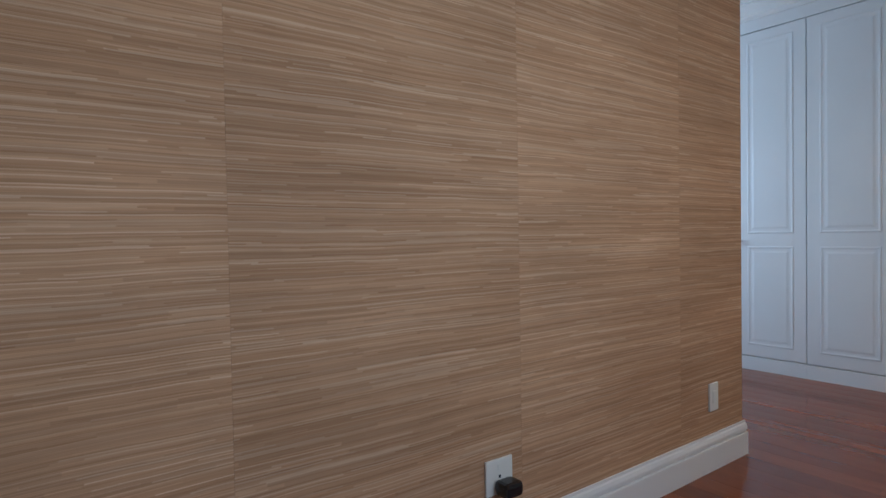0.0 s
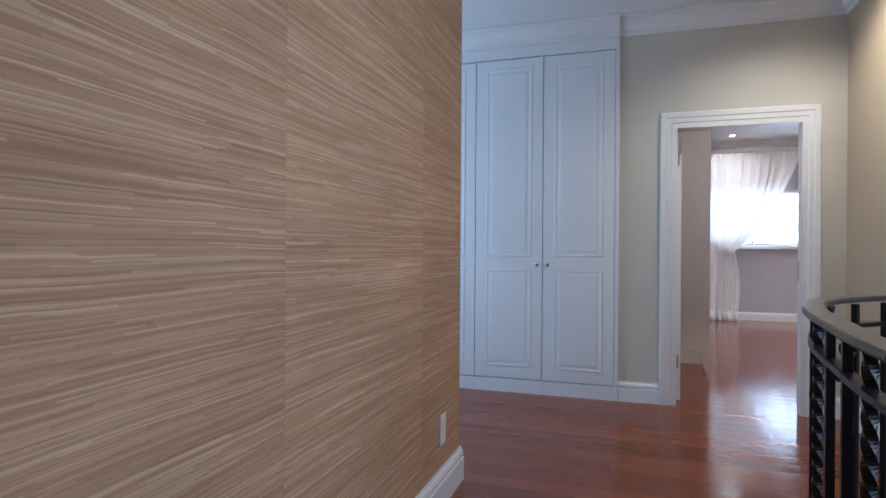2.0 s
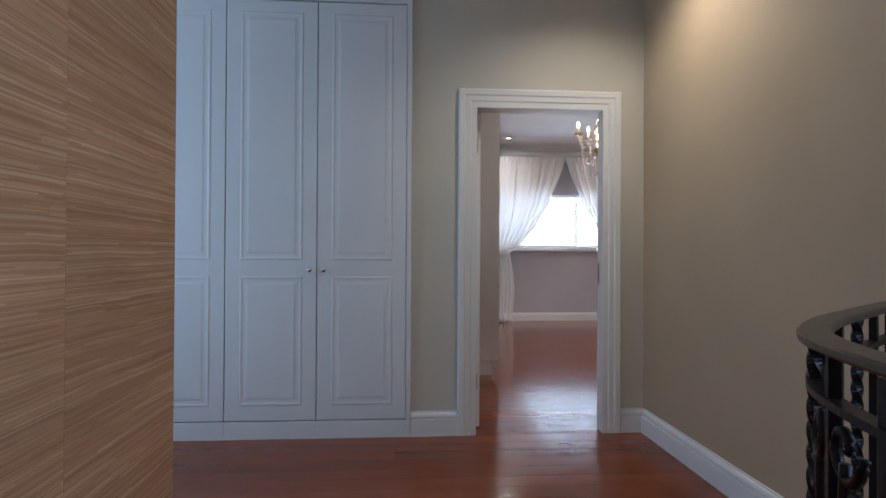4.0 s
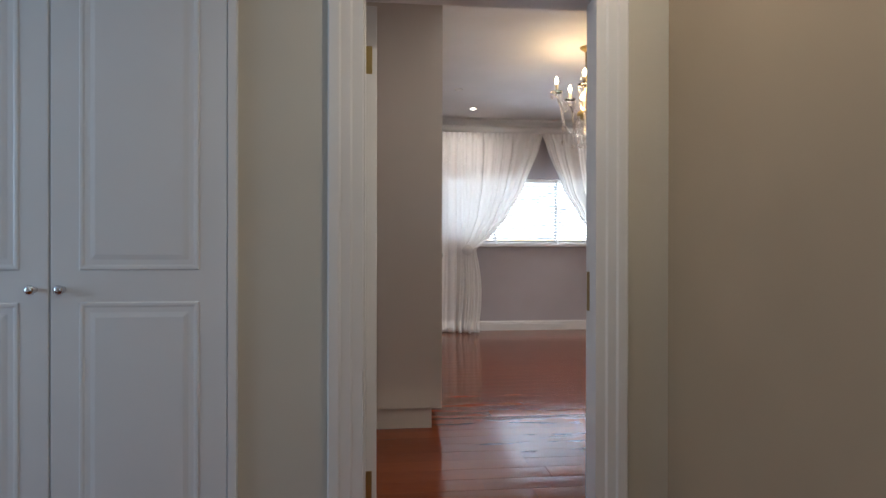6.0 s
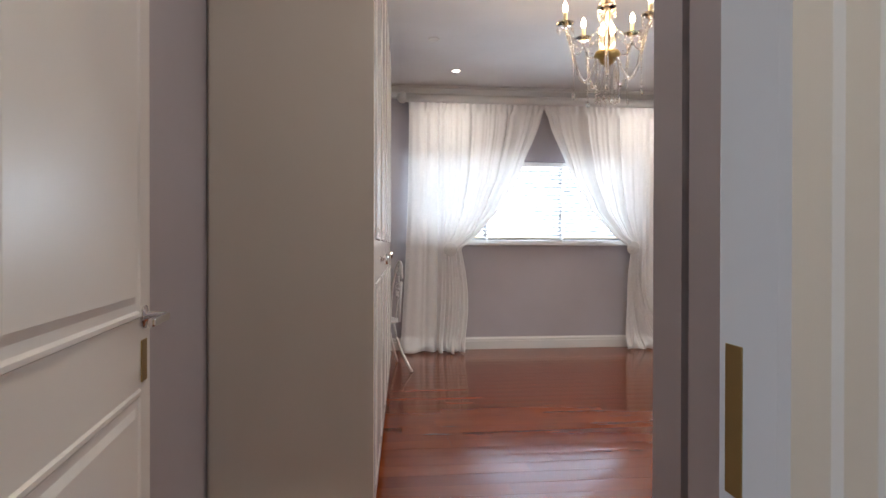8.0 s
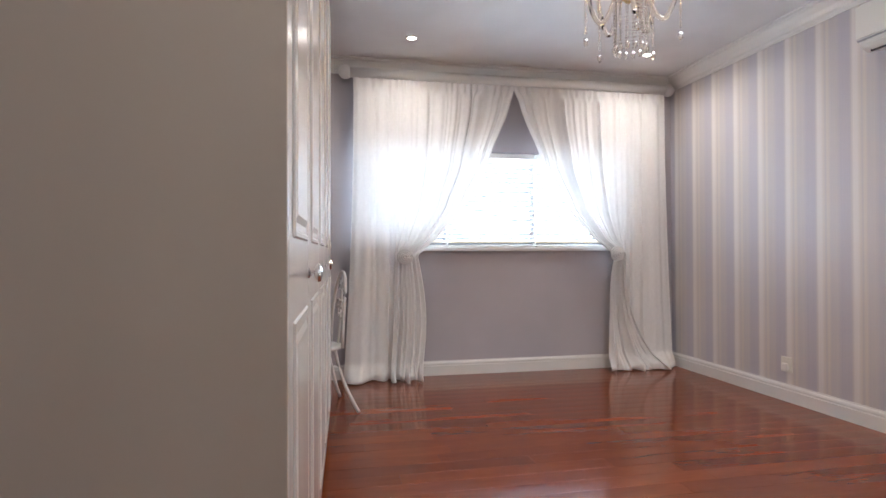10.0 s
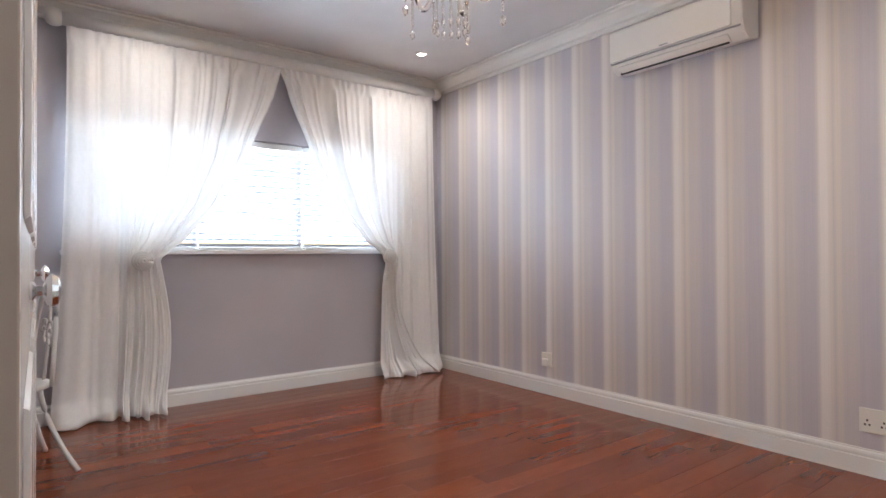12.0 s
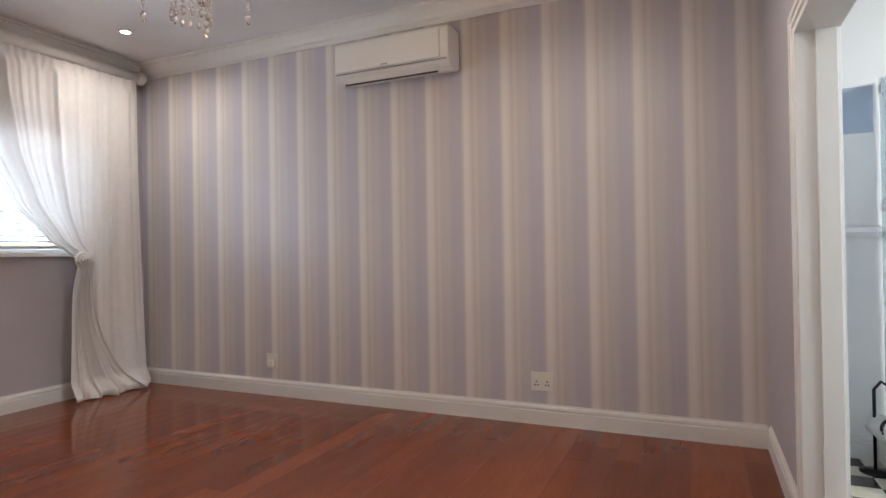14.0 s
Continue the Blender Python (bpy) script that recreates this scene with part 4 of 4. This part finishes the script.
for s in (-1, 1):
    sp = [(0.20 + 0.008 * s, s * (0.075 + (0.07 - 0.0018 * i) * math.cos(0.3 * i)), 0.72 + (0.09 - 0.0022 * i) * math.sin(0.3 * i)) for i in range(30)]
    sweep(sp, circle(0.008, 6), bm=bm)
    sp = [(0.215, s * (0.05 + (0.045 - 0.0012 * i) * math.cos(0.3 * i)), 0.90 + (0.05 - 0.0014 * i) * math.sin(0.3 * i)) for i in range(28)]
    sweep(sp, circle(0.007, 6), bm=bm)
sweep([(0.18, 0, 0.46), (0.205, 0, 0.7), (0.22, 0, 1.01)], circle(0.009, 6), bm=bm)
part("back_scrollwork", bm, M_TRIM, chair, "white scrolled back", True)

# ---------------------------------------------------------------- bathroom glimpse
bf = setting("floor_bathroom", box(1.42, STR, 3.45, BW - 0.10, -0.06, 0.0), M_DARK, "black and cream checked tile floor", "floor")
tile_w = mesh_of(box(0, 0.146, 0, 0.146, 0, 0.004, 0.001), "tile", M_TILE_W)
tile_b = mesh_of(box(0, 0.146, 0, 0.146, 0, 0.004, 0.001), "tile", M_TILE_B)
for i in range(12):
    for j in range(13):
        x, y = 2.40 + 0.148 * i, 3.5 + 0.148 * j
        if x < STR - 0.15:
            ob = new("tile", tile_w if (i + j) % 2 else tile_b)
            ob.parent = bf
            ob.location = (x, y, 0.0)
setting("baseboard_bathroom", run_profile((STR, BW - 0.16), (STR, 3.45), (-1, 0), SKIRT), M_TRIM, "white skirting in the bathroom", "skirting")
setting("trim_bathroom_dado", run_profile((STR, BW - 0.16), (STR, 3.45), (-1, 0), [(0, 1.2), (0.02, 1.2), (0.03, 1.225), (0.02, 1.25), (0, 1.26)]), M_TRIM, "white dado rail in the bathroom", "rail")
sh = thing("shower_screen", "pale blue glass shower screen with chrome fittings", "shower screen")
part("glass_pane", box(STR - 0.62, STR - 0.022, 4.995, 5.005, 0.12, 2.02), M_BLUEGLASS, sh)
part("top_clamp", box(STR - 0.10, STR - 0.05, 4.985, 5.015, 1.95, 2.03, 0.003), M_CHROME, sh, "chrome clamp")
part("hinge", box(STR - 0.10, STR - 0.05, 4.985, 5.015, 1.33, 1.38, 0.003), M_CHROME, sh, "chrome hinge")
part("sill", box(STR - 0.62, STR - 0.022, 4.96, 5.04, 0.004, 0.12, 0.01), M_BATH, sh)
pic = thing("bathroom_window_panel", "pale frosted bathroom panel with a blue grey band", "panel")
part("frame", box(STR - 0.012, STR - 0.001, 5.02, 5.30, 1.27, 2.02, 0.002), M_TRIM, pic)
part("band", box(STR - 0.016, STR - 0.0125, 5.03, 5.29, 1.76, 2.01, 0.001), M_BLUEGREY, pic, "blue grey band")
rh = thing("roll_stand", "dark iron stand holding a white paper roll", "roll stand", pose(STR - 0.22, 5.10, 0.004))
part("base", lathe([(0.07, 0), (0.07, 0.008), (0.01, 0.016)], 18), M_IRON, rh, "", True)
part("post", sweep([(0, 0, 0.01), (0, 0, 0.42), (0.0, -0.03, 0.46), (0.0, -0.06, 0.44)], circle(0.008, 8)), M_IRON, rh, "", True)
part("roll", lathe([(0.055, -0.055), (0.055, 0.055)], 20, pose(0.0, -0.04, 0.22, 0, 60, 40)), M_BATH, rh, "white paper roll", True)
part("ring", sweep([(-0.055 + 0.0 * t, -0.06 + 0.045 * math.cos(t * 0.2618), 0.24 + 0.045 * math.sin(t * 0.2618)) for t in range(25)], circle(0.008, 6)), M_IRON, rh, "dark metal ring", True)

# ---------------------------------------------------------------- plank floors, last
PW = 0.13


def plank_mesh():
    """One metre of board with a faintly crowned face and eased long edges."""
    h = PW / 2 - 0.0002
    prof = [(-h, -0.012), (-h, -0.0008), (-h + 0.0012, -0.0004), (-h * 0.5, -0.00012), (0, 0), (h * 0.5, -0.00012), (h - 0.0012, -0.0004), (h, -0.0008), (h, -0.012)]
    bm = bmesh.new()
    ends = [[bm.verts.new((x, PW / 2 + o, z)) for o, z in prof] for x in (0, 1)]
    for i in range(len(prof)):
        j = (i + 1) % len(prof)
        bm.faces.new((ends[0][i], ends[0][j], ends[1][j], ends[1][i]))
    bm.faces.new(ends[0])
    bm.faces.new(ends[1])
    return bm


def plank_floor(name, rows, z, label, seed):
    """Rows of (y, x0, x1); each row is laid with planks of its own."""
    rnd = random.Random(seed)
    unit_mesh = mesh_of(plank_mesh(), "plank", M_FLOOR)
    base = bmesh.new()
    for y, x0, x1 in rows:
        box(x0, x1, y, y + PW, -0.2, z - 0.0025, 0, base)
    root = setting(name, base, M_JOINT, label, "floor")
    for y, x0, x1 in rows:
        x = x0 - rnd.uniform(0, 1.1)
        while x < x1 - 0.001:
            ln = rnd.choice((1.15, 1.4, 1.65, 1.9))
            a, b = max(x, x0), min(x + ln, x1)
            x += ln
            if b - a < 0.02:
                continue
            ob = new("plank", unit_mesh)
            ob.parent = root
            ob.location = (a + 0.0006, y, z + rnd.uniform(-0.0003, 0.0))
            ob.scale = (b - a - 0.0012, 1, 1)
    return root


hall_rows = []
y = DW - 0.02
while y > -2.6:
    y -= PW
    mid = y + PW / 2
    edge = rail_x(mid)
    right = min(edge + 0.045, RW) if edge else RW
    hall_rows.append((y, -3.2 if mid > GE - 0.15 else GW, right))
plank_floor("floor_hall", hall_rows, 0.0, "glossy dark red hardwood plank floor of the hall", 3)
bed_rows = []
y = DW - 0.02
while y < WIN:
    mid = y + PW / 2
    if mid < DB:
        x0, x1 = D0 - 0.02, D1 + 0.02
    elif mid < BW - 0.10:
        x0, x1 = LW, 1.30
    else:
        x0, x1 = LW, STR
    bed_rows.append((y, x0, x1))
    y += PW
plank_floor("floor_bedroom", bed_rows, 0.0, "glossy reddish brown hardwood plank floor of the bedroom", 5)
